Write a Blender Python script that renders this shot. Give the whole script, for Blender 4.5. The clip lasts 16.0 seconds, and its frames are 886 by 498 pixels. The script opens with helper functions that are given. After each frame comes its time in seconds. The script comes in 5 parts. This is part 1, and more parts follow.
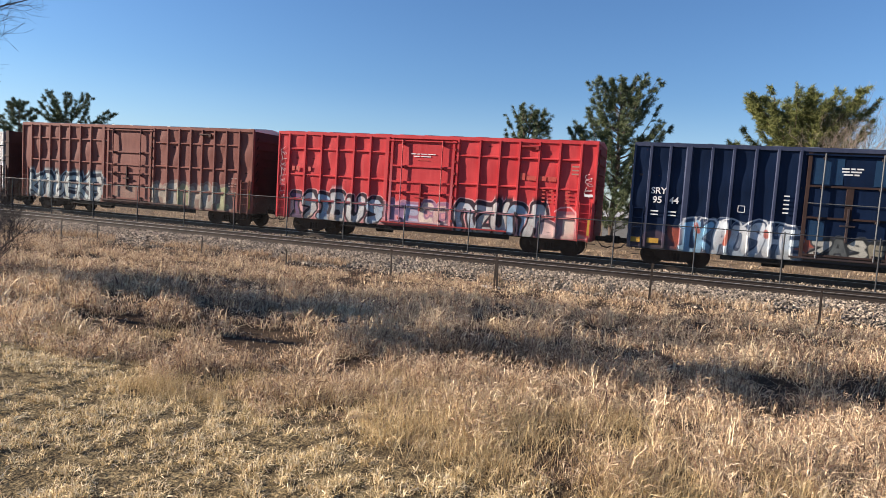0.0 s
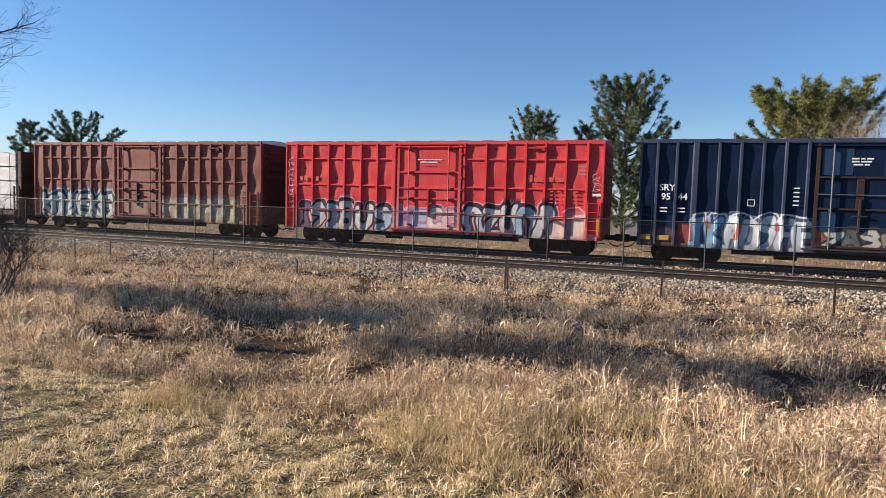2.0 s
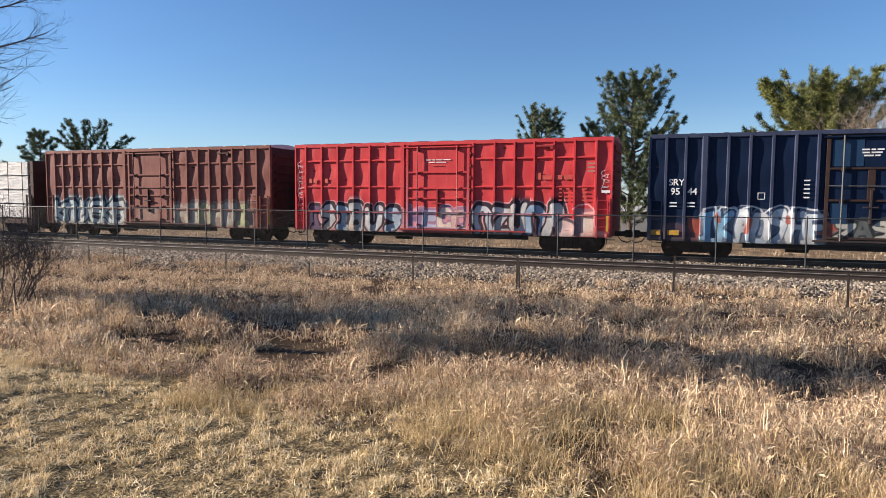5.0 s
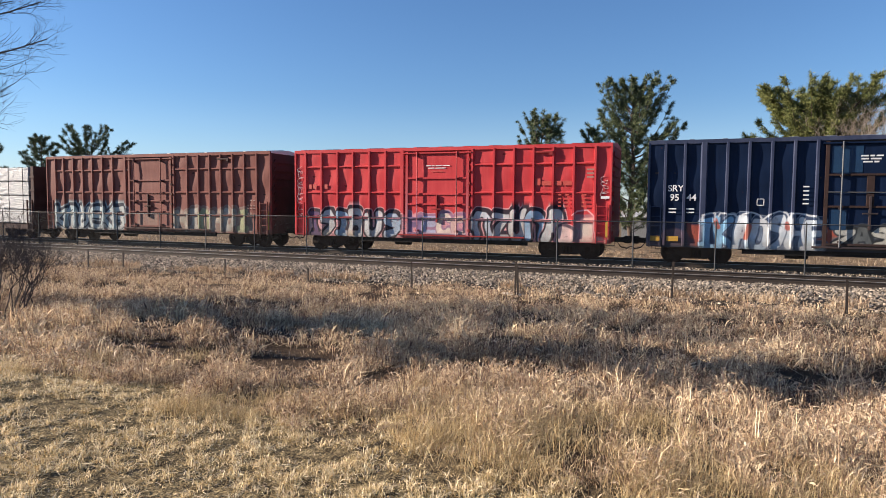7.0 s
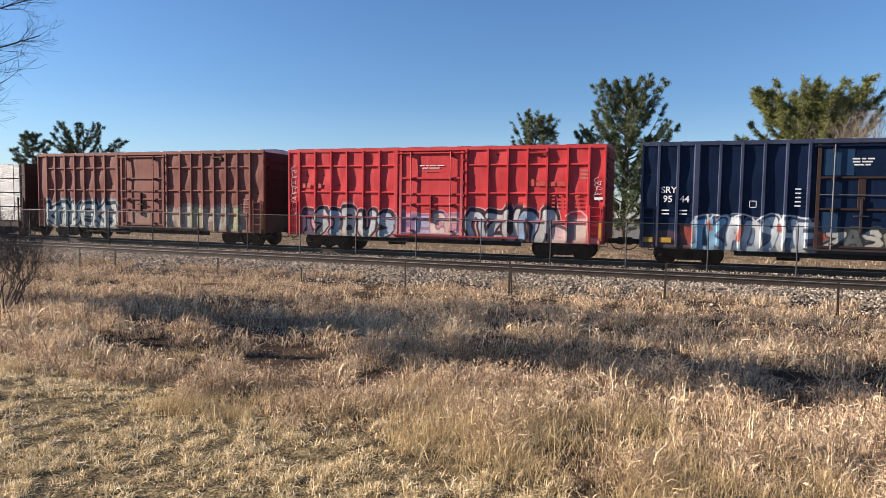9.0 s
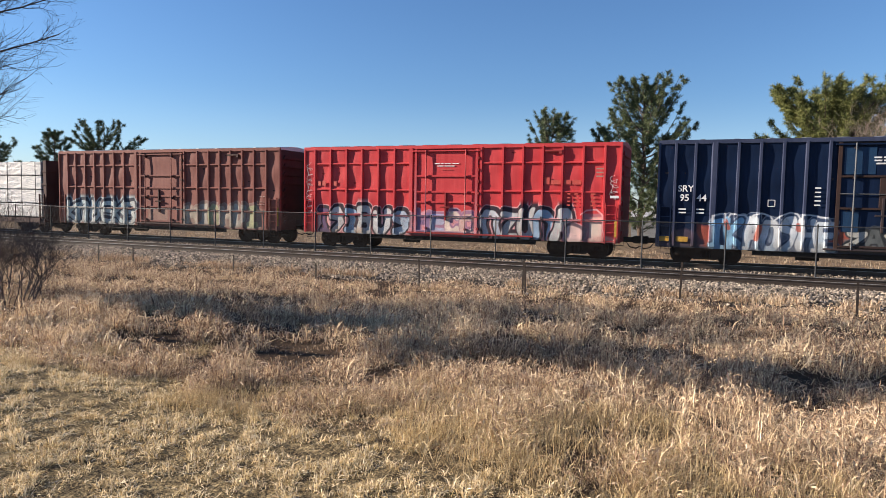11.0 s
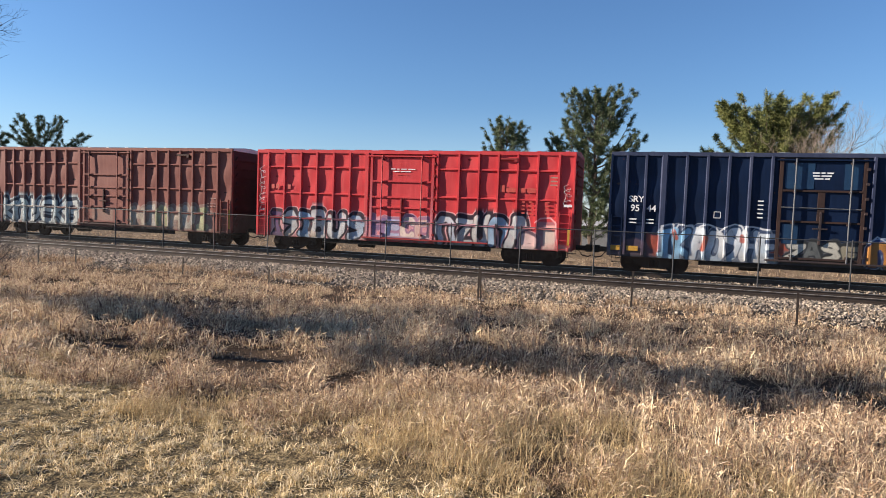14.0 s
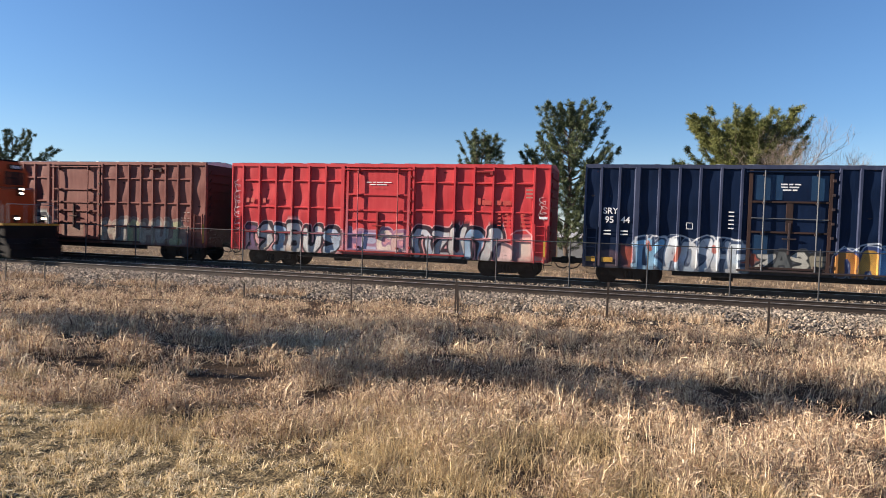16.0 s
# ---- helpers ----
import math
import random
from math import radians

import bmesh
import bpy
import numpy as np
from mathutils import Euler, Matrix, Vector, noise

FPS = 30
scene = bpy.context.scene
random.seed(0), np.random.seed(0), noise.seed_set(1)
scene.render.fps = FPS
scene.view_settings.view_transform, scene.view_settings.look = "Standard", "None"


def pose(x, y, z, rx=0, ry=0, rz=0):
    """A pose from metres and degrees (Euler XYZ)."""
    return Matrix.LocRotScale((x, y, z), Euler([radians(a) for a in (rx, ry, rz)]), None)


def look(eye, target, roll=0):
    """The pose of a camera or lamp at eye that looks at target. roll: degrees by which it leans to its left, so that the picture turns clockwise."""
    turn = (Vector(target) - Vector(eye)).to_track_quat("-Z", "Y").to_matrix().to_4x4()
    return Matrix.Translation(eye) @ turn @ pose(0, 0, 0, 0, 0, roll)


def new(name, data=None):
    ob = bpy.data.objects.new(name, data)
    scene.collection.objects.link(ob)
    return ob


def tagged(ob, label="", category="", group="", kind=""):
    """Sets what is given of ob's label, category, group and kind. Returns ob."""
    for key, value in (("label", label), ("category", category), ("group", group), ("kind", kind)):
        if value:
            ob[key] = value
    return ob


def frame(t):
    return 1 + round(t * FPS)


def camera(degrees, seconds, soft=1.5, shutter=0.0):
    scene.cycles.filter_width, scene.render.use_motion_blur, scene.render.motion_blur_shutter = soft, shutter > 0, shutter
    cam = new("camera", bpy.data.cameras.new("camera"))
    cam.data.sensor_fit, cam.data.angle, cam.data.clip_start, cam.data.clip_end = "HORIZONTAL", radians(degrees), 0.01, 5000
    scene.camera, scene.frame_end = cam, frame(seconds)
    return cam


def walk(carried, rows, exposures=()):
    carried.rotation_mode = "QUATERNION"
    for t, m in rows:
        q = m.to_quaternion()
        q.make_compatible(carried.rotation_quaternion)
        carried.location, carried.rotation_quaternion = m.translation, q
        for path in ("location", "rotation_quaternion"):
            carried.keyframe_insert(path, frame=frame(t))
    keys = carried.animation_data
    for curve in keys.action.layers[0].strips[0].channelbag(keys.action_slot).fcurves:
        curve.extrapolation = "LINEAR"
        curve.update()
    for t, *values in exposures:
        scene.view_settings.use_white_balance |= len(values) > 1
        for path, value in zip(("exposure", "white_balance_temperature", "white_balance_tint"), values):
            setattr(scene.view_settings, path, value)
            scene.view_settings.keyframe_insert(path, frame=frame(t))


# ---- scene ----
# z = 0 is the top of the rails, x runs along the track, y away from the camera.
cam = camera(68.3, 16.0, soft=0.4, shutter=0.5)
walk(cam, [
    (0.0, pose(0.038, 0.134, 2.264, 85.363, -3.720, 19.804)),
    (0.5, pose(0.042, 0.134, 2.265, 85.365, -3.666, 19.689)),
    (1.0, pose(0.026, 0.129, 2.265, 85.471, -3.379, 19.397)),
    (1.5, pose(0.044, 0.117, 2.275, 85.631, -2.664, 19.690)),
    (2.0, pose(0.084, 0.112, 2.277, 85.720, -1.641, 20.574)),
    (2.5, pose(0.110, 0.098, 2.272, 85.701, -0.680, 21.422)),
    (3.0, pose(0.060, 0.053, 2.270, 85.561, -0.188, 21.695)),
    (3.5, pose(-0.000, -0.000, 2.267, 85.445, -0.200, 21.383)),
    (4.0, pose(-0.019, -0.026, 2.266, 85.418, -0.454, 21.010)),
    (6.5, pose(0.089, 0.031, 2.271, 86.170, -0.397, 21.487)),
    (7.0, pose(0.083, 0.020, 2.276, 86.194, -0.489, 21.255)),
    (7.5, pose(0.073, 0.009, 2.272, 86.217, -0.638, 20.982)),
    (8.0, pose(0.059, 0.008, 2.273, 86.179, -0.776, 20.570)),
    (10.5, pose(0.107, 0.038, 2.274, 86.194, -1.237, 21.499)),
    (11.0, pose(0.127, 0.052, 2.271, 86.017, -1.053, 22.112)),
    (11.5, pose(0.099, 0.041, 2.276, 85.877, -0.959, 21.898)),
    (12.0, pose(0.052, 0.034, 2.275, 85.798, -0.990, 21.116)),
    (12.5, pose(0.039, 0.033, 2.274, 85.877, -1.129, 20.233)),
    (13.0, pose(0.041, 0.036, 2.269, 86.099, -1.374, 19.515)),
    (13.5, pose(0.022, 0.034, 2.269, 86.364, -1.766, 18.780)),
    (14.0, pose(0.014, 0.003, 2.277, 86.631, -2.153, 17.995)),
    (14.5, pose(-0.006, -0.020, 2.271, 86.833, -2.374, 17.236)),
    (15.0, pose(-0.023, -0.041, 2.273, 87.047, -2.357, 16.619)),
    (15.5, pose(-0.016, -0.029, 2.274, 87.328, -2.090, 16.229)),
    (16.0, pose(0.013, -0.021, 2.292, 87.793, -1.774, 15.916)),
], exposures=[(0.0, 1.32, 5750, 14), (16.0, 1.32, 5750, 14)])

# ---- daylight: low winter sun almost along the track ----
SUN_EL = radians(20)
SUN_AZ = radians(254)          # clockwise from +y
way = Vector((math.sin(SUN_AZ) * math.cos(SUN_EL), math.cos(SUN_AZ) * math.cos(SUN_EL), math.sin(SUN_EL)))
world = bpy.data.worlds.new("sky")
scene.world = world
world.use_nodes = True
sky = world.node_tree.nodes.new("ShaderNodeTexSky")
sky.sky_type, sky.sun_disc = "NISHITA", False
sky.sun_elevation, sky.sun_rotation = SUN_EL, SUN_AZ
sky.air_density, sky.dust_density, sky.ozone_density = 1.1, 0.1, 5.0
wt = world.node_tree
dirn, spread_out, wisps, height_n, belt, veil = [wt.nodes.new("ShaderNode" + k) for k in ("TexCoord", "Mapping", "TexNoise", "SeparateXYZ", "MapRange", "Mix")]
spread_out.inputs["Scale"].default_value = (1.6, 1.6, 9.0)
wisps.inputs["Scale"].default_value, wisps.inputs["Detail"].default_value = 1.0, 6.0
wt.links.new(dirn.outputs["Generated"], spread_out.inputs[0])
wt.links.new(spread_out.outputs[0], wisps.inputs["Vector"])
wt.links.new(dirn.outputs["Generated"], height_n.inputs[0])
belt.interpolation_type = "SMOOTHSTEP"
belt.inputs[1].default_value, belt.inputs[2].default_value, belt.inputs[3].default_value, belt.inputs[4].default_value = 0.04, 0.17, 0.24, 0.0
wt.links.new(height_n.outputs[2], belt.inputs[0])
thin = wt.nodes.new("ShaderNodeMath")
thin.operation = "MULTIPLY"
wt.links.new(belt.outputs[0], thin.inputs[0])
wt.links.new(wisps.outputs["Fac"], thin.inputs[1])
veil.data_type = "RGBA"
wt.links.new(thin.outputs[0], veil.inputs[0])
wt.links.new(sky.outputs[0], veil.inputs[6])
veil.inputs[7].default_value = (6.6, 8.2, 9.4, 1)      # thin high cloud low over the horizon
wt.links.new(veil.outputs[2], wt.nodes["Background"].inputs[0])
world.node_tree.nodes["Background"].inputs[1].default_value = 0.052
sun_data = bpy.data.lights.new("sun", "SUN")
sun_data.energy, sun_data.angle, sun_data.color = 5.0, radians(0.53), (1.0, 0.81, 0.58)
new("sun", sun_data).matrix_world = look(way * 100, (0, 0, 0))


# ---- materials ----
class Nodes:
    """A small writer of node trees."""

    def __init__(self, name):
        self.mat = bpy.data.materials.new(name)
        self.mat.use_nodes = True
        self.tree = self.mat.node_tree
        self.bsdf = self.tree.nodes["Principled BSDF"]
        self.xyz = None

    def put(self, socket, value):
        if isinstance(value, bpy.types.NodeSocket):
            self.tree.links.new(value, socket)
        else:
            socket.default_value = value

    def coords(self):
        if self.xyz is None:
            self.tc = self.tree.nodes.new("ShaderNodeTexCoord")
            sep = self.tree.nodes.new("ShaderNodeSeparateXYZ")
            self.tree.links.new(self.tc.outputs["Object"], sep.inputs[0])
            self.xyz = sep.outputs
        return self.xyz

    def m(self, op, a, b=0.0, c=0.0, clamp=False):
        n = self.tree.nodes.new("ShaderNodeMath")
        n.operation, n.use_clamp = op, clamp
        for i, v in enumerate((a, b, c)):
            self.put(n.inputs[i], v)
        return n.outputs[0]

    def noise(self, scale, detail=4.0, stretch=(1, 1, 1), rough=0.55, shift=(0, 0, 0)):
        self.coords()
        mp = self.tree.nodes.new("ShaderNodeMapping")
        mp.inputs["Scale"].default_value, mp.inputs["Location"].default_value = stretch, shift
        self.tree.links.new(self.tc.outputs["Object"], mp.inputs[0])
        n = self.tree.nodes.new("ShaderNodeTexNoise")
        n.inputs["Scale"].default_value, n.inputs["Detail"].default_value = scale, detail
        n.inputs["Roughness"].default_value = rough
        self.tree.links.new(mp.outputs[0], n.inputs["Vector"])
        return n.outputs["Fac"]

    def ramp(self, fac, stops, mode="LINEAR"):
        n = self.tree.nodes.new("ShaderNodeValToRGB")
        n.color_ramp.interpolation = mode
        while len(n.color_ramp.elements) < len(stops):
            n.color_ramp.elements.new(0.5)
        for e, (p, c) in zip(n.color_ramp.elements, stops):
            e.position, e.color = p, (*c, 1) if len(c) == 3 else c
        self.put(n.inputs[0], fac)
        return n.outputs[0]

    def mix(self, fac, a, b, mode="MIX"):
        n = self.tree.nodes.new("ShaderNodeMix")
        n.data_type, n.blend_type = "RGBA", mode
        self.put(n.inputs[0], fac)
        for s, v in ((6, a), (7, b)):
            self.put(n.inputs[s], (*v, 1) if isinstance(v, tuple) and len(v) == 3 else v)
        return n.outputs[2]

    def step(self, v, lo, hi):
        """0 below lo, 1 above hi."""
        n = self.tree.nodes.new("ShaderNodeMapRange")
        n.interpolation_type = "SMOOTHSTEP"
        self.put(n.inputs[0], v)
        n.inputs[1].default_value, n.inputs[2].default_value = min(lo, hi), max(lo, hi)
        n.inputs[3].default_value, n.inputs[4].default_value = (0, 1) if lo < hi else (1, 0)
        return n.outputs[0]

    def island(self):
        return self.tree.nodes.new("ShaderNodeNewGeometry").outputs["Random Per Island"]

    def each(self):
        return self.tree.nodes.new("ShaderNodeObjectInfo").outputs["Random"]

    def bump(self, height, strength, distance=0.02):
        n = self.tree.nodes.new("ShaderNodeBump")
        n.inputs["Strength"].default_value, n.inputs["Distance"].default_value = strength, distance
        self.put(n.inputs["Height"], height)
        self.tree.links.new(n.outputs[0], self.bsdf.inputs["Normal"])

    def done(self, color, rough=0.7, metal=0.0, spec=0.5):
        self.put(self.bsdf.inputs["Base Color"], (*color, 1) if isinstance(color, tuple) and len(color) == 3 else color)
        self.put(self.bsdf.inputs["Roughness"], rough)
        self.put(self.bsdf.inputs["Metallic"], metal)
        self.put(self.bsdf.inputs["Specular IOR Level"], spec)
        return self.mat


def plain(name, dark, light, scale=6.0, rough=0.7, metal=0.0, relief=0.2, stretch=(1, 1, 1), spec=0.4):
    """Two colours mixed at two scales, with fine relief."""
    n = Nodes(name)
    big, fine = n.noise(scale * 0.25, 3, stretch), n.noise(scale * 5, 5, stretch)
    f = n.m("ADD", n.m("MULTIPLY", big, 0.6), n.m("MULTIPLY", fine, 0.4))
    n.bump(fine, relief)
    return n.done(n.ramp(f, [(0.3, dark), (0.7, light)]), n.m("ADD", n.m("MULTIPLY", fine, 0.2), rough - 0.1), metal, spec)


def glow(name, color, strength):
    n = Nodes(name)
    n.bsdf.inputs["Emission Color"].default_value = (*color, 1)
    n.bsdf.inputs["Emission Strength"].default_value = strength
    return n.done((0.8, 0.8, 0.8), 0.2)


# letter shapes on a ten by ten grid: strokes parted by slashes
GLYPH = {"I": "50 59/29 79/20 80", "S": "87 69 39 17 26 75 83 61 20", "U": "19 12 30 60 82 89", "O": "20 70 92 97 79 29 07 02 20", "A": "00 39 69 90/24 74",
         "K": "00 09/99 04 90", "Z": "09 99 00 90", "E": "89 19 10 90/15 75", "H": "00 09/90 99/05 95", "N": "00 07 29 59 86 80", "D": "00 09 59 86 83 50 00", "B": "00 09 69 87 65 05/65 82 60 00",
         "T": "09 99/49 40", "C": "88 69 29 06 03 20 60 82"}


def stroke_gap(x, z, points):
    """How far each place lies from a line through points."""
    best = np.full(len(x), 9.0)
    for (ax, az), (bx, bz) in zip(points, points[1:]):
        dx, dz = bx - ax, bz - az
        k = np.clip(((x - ax) * dx + (z - az) * dz) / max(dx * dx + dz * dz, 1e-9), 0, 1)
        best = np.minimum(best, np.hypot(x - ax - k * dx, z - az - k * dz))
    return best


class Sprayed:
    """Sprayed letters on a car's side, as colour and cover for each place (x, z) of its sheet metal."""

    def __init__(self, seed):
        self.seed, self.jobs = seed, []

    def wash(self, x0, x1, z0, z1, color, cover, soft=0.1, ragged=0.25):
        self.jobs.append(("wash", (x0, x1, z0, z1, soft, ragged), color, cover))
        return self

    def word(self, text, x0, x1, z0, z1, fills, line, halo, fat=0.13, rim=0.07, glow_w=0.035, tint=None, lean=0.0):
        """Swollen letters: a thin halo round a dark block, and fills that change from letter to letter."""
        pitch, cells = (x1 - x0) / len(text), []
        for i, ch in enumerate(text):
            a, w = x0 + i * pitch + fat * 0.6, pitch - fat * 1.2
            drop = 0.08 * math.sin(i * 2.3 + self.seed)
            strokes = [[(a + w * int(p[0]) / 9 + lean * int(p[1]) / 9, z0 + fat + (z1 - z0 - 2 * fat + drop) * int(p[1]) / 9) for p in st.split()] for st in GLYPH[ch].split("/")]
            cells.append((strokes, fills[i % len(fills)]))
        self.jobs.append(("word", (cells, fat, rim, glow_w, z0, z1, tint), line, halo))
        return self

    def line(self, points, width, color):
        self.jobs.append(("line", (points, width), color, 0.9))
        return self

    def at(self, x, z):
        rgb, cover = np.zeros((len(x), 3)), np.zeros(len(x))

        def lay(color, m):
            m = np.clip(m, 0, 1)
            keep = np.maximum(cover, m)
            f = (m / np.maximum(keep, 1e-6))[:, None]
            rgb[:] = rgb * (1 - f) + np.asarray(color) * f
            cover[:] = keep
        wx = x + 0.16 * (value_noise(x + 40, z + 40, 0.45, self.seed) - 0.5)
        wz = z + 0.16 * (value_noise(x + 60, z + 20, 0.5, self.seed + 1) - 0.5)
        patch = value_noise(x + 30, z + 30, 0.3, self.seed + 2)

        def under(gap, r):
            return np.clip((r - gap) / 0.025 + 0.5, 0, 1)
        for kind, shape, color, extra in self.jobs:
            if kind == "wash":
                x0, x1, z0, z1, soft, ragged = shape
                top = z1 + ragged * (value_noise(x + 50, z * 0 + 5, 0.35, self.seed + 3) - 0.6)
                m = np.clip((x - x0) / soft, 0, 1) * np.clip((x1 - x) / soft, 0, 1) * np.clip((z - z0) / soft, 0, 1) * np.clip((top - z) / soft, 0, 1)
                lay(color, m * extra * (0.65 + 0.5 * patch))
            elif kind == "line":
                lay(color, under(stroke_gap(wx, wz, shape[0]), shape[1]) * extra)
            else:
                cells, fat, rim, glow_w, z0, z1, tint = shape
                gaps = [np.min([stroke_gap(wx, wz, st) for st in strokes], 0) for strokes, _ in cells]
                raised = np.min([np.min([stroke_gap(wx - 0.05, wz - 0.1, st) for st in strokes], 0) for strokes, _ in cells], 0)
                block = np.minimum(np.min(gaps, 0), raised)
                lay(extra, under(block, fat + rim + glow_w))
                lay(color, under(block, fat + rim))
                for g, (_, fill) in zip(gaps, cells):
                    shade = np.asarray(fill)[None] * (0.8 + 0.4 * patch)[:, None]
                    if tint is not None:
                        low = (np.clip((z1 - z) / (z1 - z0) - 0.35, 0, 0.6) * (patch > 0.45))[:, None]
                        shade = shade * (1 - low) + np.asarray(tint) * low
                    m = under(g, fat)
                    rim_m = under(g, fat + 0.035) * 0.95
                    lay(color, rim_m)
                    lay(shade, m)
        return rgb, cover

    def paint(self, ob):
        me = ob.data
        co = np.zeros(len(me.vertices) * 3)
        me.vertices.foreach_get("co", co)
        co = co.reshape(-1, 3)
        rgb, cover = self.at(co[:, 0], co[:, 2])
        me.attributes.new("spray", "FLOAT_COLOR", "POINT").data.foreach_set("color", np.concatenate([rgb, np.ones((len(rgb), 1))], 1).ravel())
        me.attributes.new("cover", "FLOAT", "POINT").data.foreach_set("value", cover)


def value_noise(x, y, scale, seed):
    rng = np.random.default_rng(seed)
    g = rng.random((64, 64))
    u, v = (x / scale) % 63, (y / scale) % 63
    i, j = u.astype(int), v.astype(int)
    a, b = u - i, v - j
    a, b = a * a * (3 - 2 * a), b * b * (3 - 2 * b)
    return (g[i, j] * (1 - a) + g[i + 1, j] * a) * (1 - b) + (g[i, j + 1] * (1 - a) + g[i + 1, j + 1] * a) * b


def car_paint(name, dark, light, wear, rough=0.5, grime=(0.06, 0.05, 0.04), grime_top=1.1):
    """Weathered car paint: fading, vertical streaks, rust spots, road grime along the sill, and sprayed pieces."""
    n = Nodes(name)
    x, _, z = n.coords()
    big = n.noise(0.7, 4)
    streak = n.noise(5.0, 4, (1, 1, 0.12))
    fine = n.noise(40, 4)
    color = n.ramp(n.m("ADD", n.m("MULTIPLY", big, 0.6), n.m("MULTIPLY", streak, 0.4)), [(0.32, dark), (0.68, light)])
    color = n.mix(n.m("MULTIPLY", n.step(streak, 0.6, 0.8), 0.35), color, wear)
    spots = n.noise(9, 6, (1, 1, 0.6), 0.7)
    color = n.mix(n.m("MULTIPLY", n.step(spots, 0.66, 0.72), 0.5), color, (0.1, 0.035, 0.02))
    tone, amount = n.tree.nodes.new("ShaderNodeAttribute"), n.tree.nodes.new("ShaderNodeAttribute")
    tone.attribute_name, amount.attribute_name = "spray", "cover"
    worn = n.m("SUBTRACT", 0.97, n.m("MULTIPLY", n.step(spots, 0.55, 0.68), 0.35))
    color = n.mix(n.m("MULTIPLY", amount.outputs["Fac"], worn), color, tone.outputs["Color"])
    mud = n.m("MULTIPLY", n.step(n.m("ADD", z, n.m("MULTIPLY", streak, 0.5)), grime_top + 0.25, grime_top - 0.2), 0.45)
    color = n.mix(mud, color, grime)
    n.bump(fine, 0.05, 0.01)
    return n.done(color, n.m("ADD", n.m("MULTIPLY", fine, 0.25), rough - 0.12), 0.0, 0.16)


red_paint = car_paint("red_paint", (0.42, 0.034, 0.04), (0.55, 0.07, 0.072), (0.58, 0.14, 0.12))
brown_paint = car_paint("brown_paint", (0.15, 0.05, 0.04), (0.25, 0.1, 0.078), (0.27, 0.14, 0.11), 0.62)
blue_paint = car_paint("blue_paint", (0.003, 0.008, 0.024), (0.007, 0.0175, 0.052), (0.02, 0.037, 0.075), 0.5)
# scuffed paler blue, with the sun's brightness on ribs and top chord painted in
blue_worn_sunlit = car_paint("blue_worn_sunlit", (0.02, 0.028, 0.06), (0.06, 0.07, 0.115), (0.1, 0.11, 0.15), 0.45)
INK, SILVER, ICE, ROSE, CREAM = (0.02, 0.024, 0.034), (0.45, 0.47, 0.47), (0.27, 0.4, 0.52), (0.72, 0.4, 0.4), (0.62, 0.52, 0.44)
red_spray = (Sprayed(3)
             .wash(0.75, 6.0, 0.7, 1.75, (0.5, 0.4, 0.4), 0.75)
             .word("I", 0.75, 1.5, 0.75, 1.95, [(0.1, 0.07, 0.14)], INK, ROSE, 0.1)
             .word("SIB", 1.5, 3.9, 0.72, 1.98, [SILVER, ICE, SILVER], INK, ROSE, 0.14, 0.09, tint=(0.5, 0.36, 0.22))
             .word("US", 3.85, 5.85, 0.72, 1.95, [SILVER, (0.36, 0.44, 0.52)], INK, ROSE, 0.15, 0.1)
             .wash(5.9, 9.4, 0.78, 1.95, (0.6, 0.34, 0.38), 0.8)
             .word("HECO", 6.2, 9.2, 0.85, 1.85, [(0.2, 0.14, 0.26), (0.4, 0.42, 0.55), CREAM, (0.55, 0.4, 0.36)], (0.3, 0.17, 0.25), (0.64, 0.36, 0.38), 0.13, 0.05, 0.02)
             .wash(9.45, 13.6, 0.7, 1.7, (0.34, 0.32, 0.34), 0.8)
             .word("NZUN", 9.5, 12.75, 0.72, 2.05, [(0.5, 0.53, 0.56), SILVER, (0.48, 0.48, 0.46), ICE], INK, ROSE, 0.13, 0.11, tint=(0.25, 0.36, 0.5))
             .word("A", 12.7, 13.6, 0.7, 2.15, [SILVER], INK, ROSE, 0.17, 0.1)
             .word("O", 13.3, 14.0, 0.7, 1.35, [(0.6, 0.45, 0.42)], (0.1, 0.08, 0.1), ROSE, 0.16, 0.05)
             .wash(13.95, 14.85, 0.72, 2.0, (0.26, 0.2, 0.22), 0.85, 0.06, 0.05)
             .wash(14.25, 14.8, 0.75, 1.85, CREAM, 0.95, 0.06, 0.05)
             .wash(14.8, 15.5, 0.7, 1.1, (0.6, 0.45, 0.4), 0.7)
             .line([(13.9, 1.95), (14.1, 2.12), (14.6, 2.12), (14.85, 1.9), (14.9, 1.0)], 0.03, ROSE))
brown_spray = (Sprayed(11)
               .wash(0.35, 6.15, 0.7, 2.15, (0.4, 0.44, 0.42), 0.85, 0.2, 0.5)
               .word("KNUEKB", 0.5, 6.1, 0.8, 2.1, [(0.5, 0.56, 0.54), (0.42, 0.5, 0.5), (0.52, 0.55, 0.52)], (0.04, 0.05, 0.07), (0.4, 0.46, 0.46), 0.12, 0.08, 0.07, lean=0.15)
               .wash(9.6, 14.9, 0.75, 1.95, (0.33, 0.28, 0.22), 0.7, 0.12, 0.5)
               .word("HINHUI", 9.8, 14.6, 0.8, 1.98, [(0.4, 0.35, 0.28), (0.37, 0.35, 0.3), (0.36, 0.37, 0.22)], (0.24, 0.17, 0.14), (0.34, 0.28, 0.24), 0.16, 0.05, 0.02)
               .wash(7.0, 8.6, 0.95, 1.9, (0.3, 0.22, 0.17), 0.6, 0.15, 0.5))
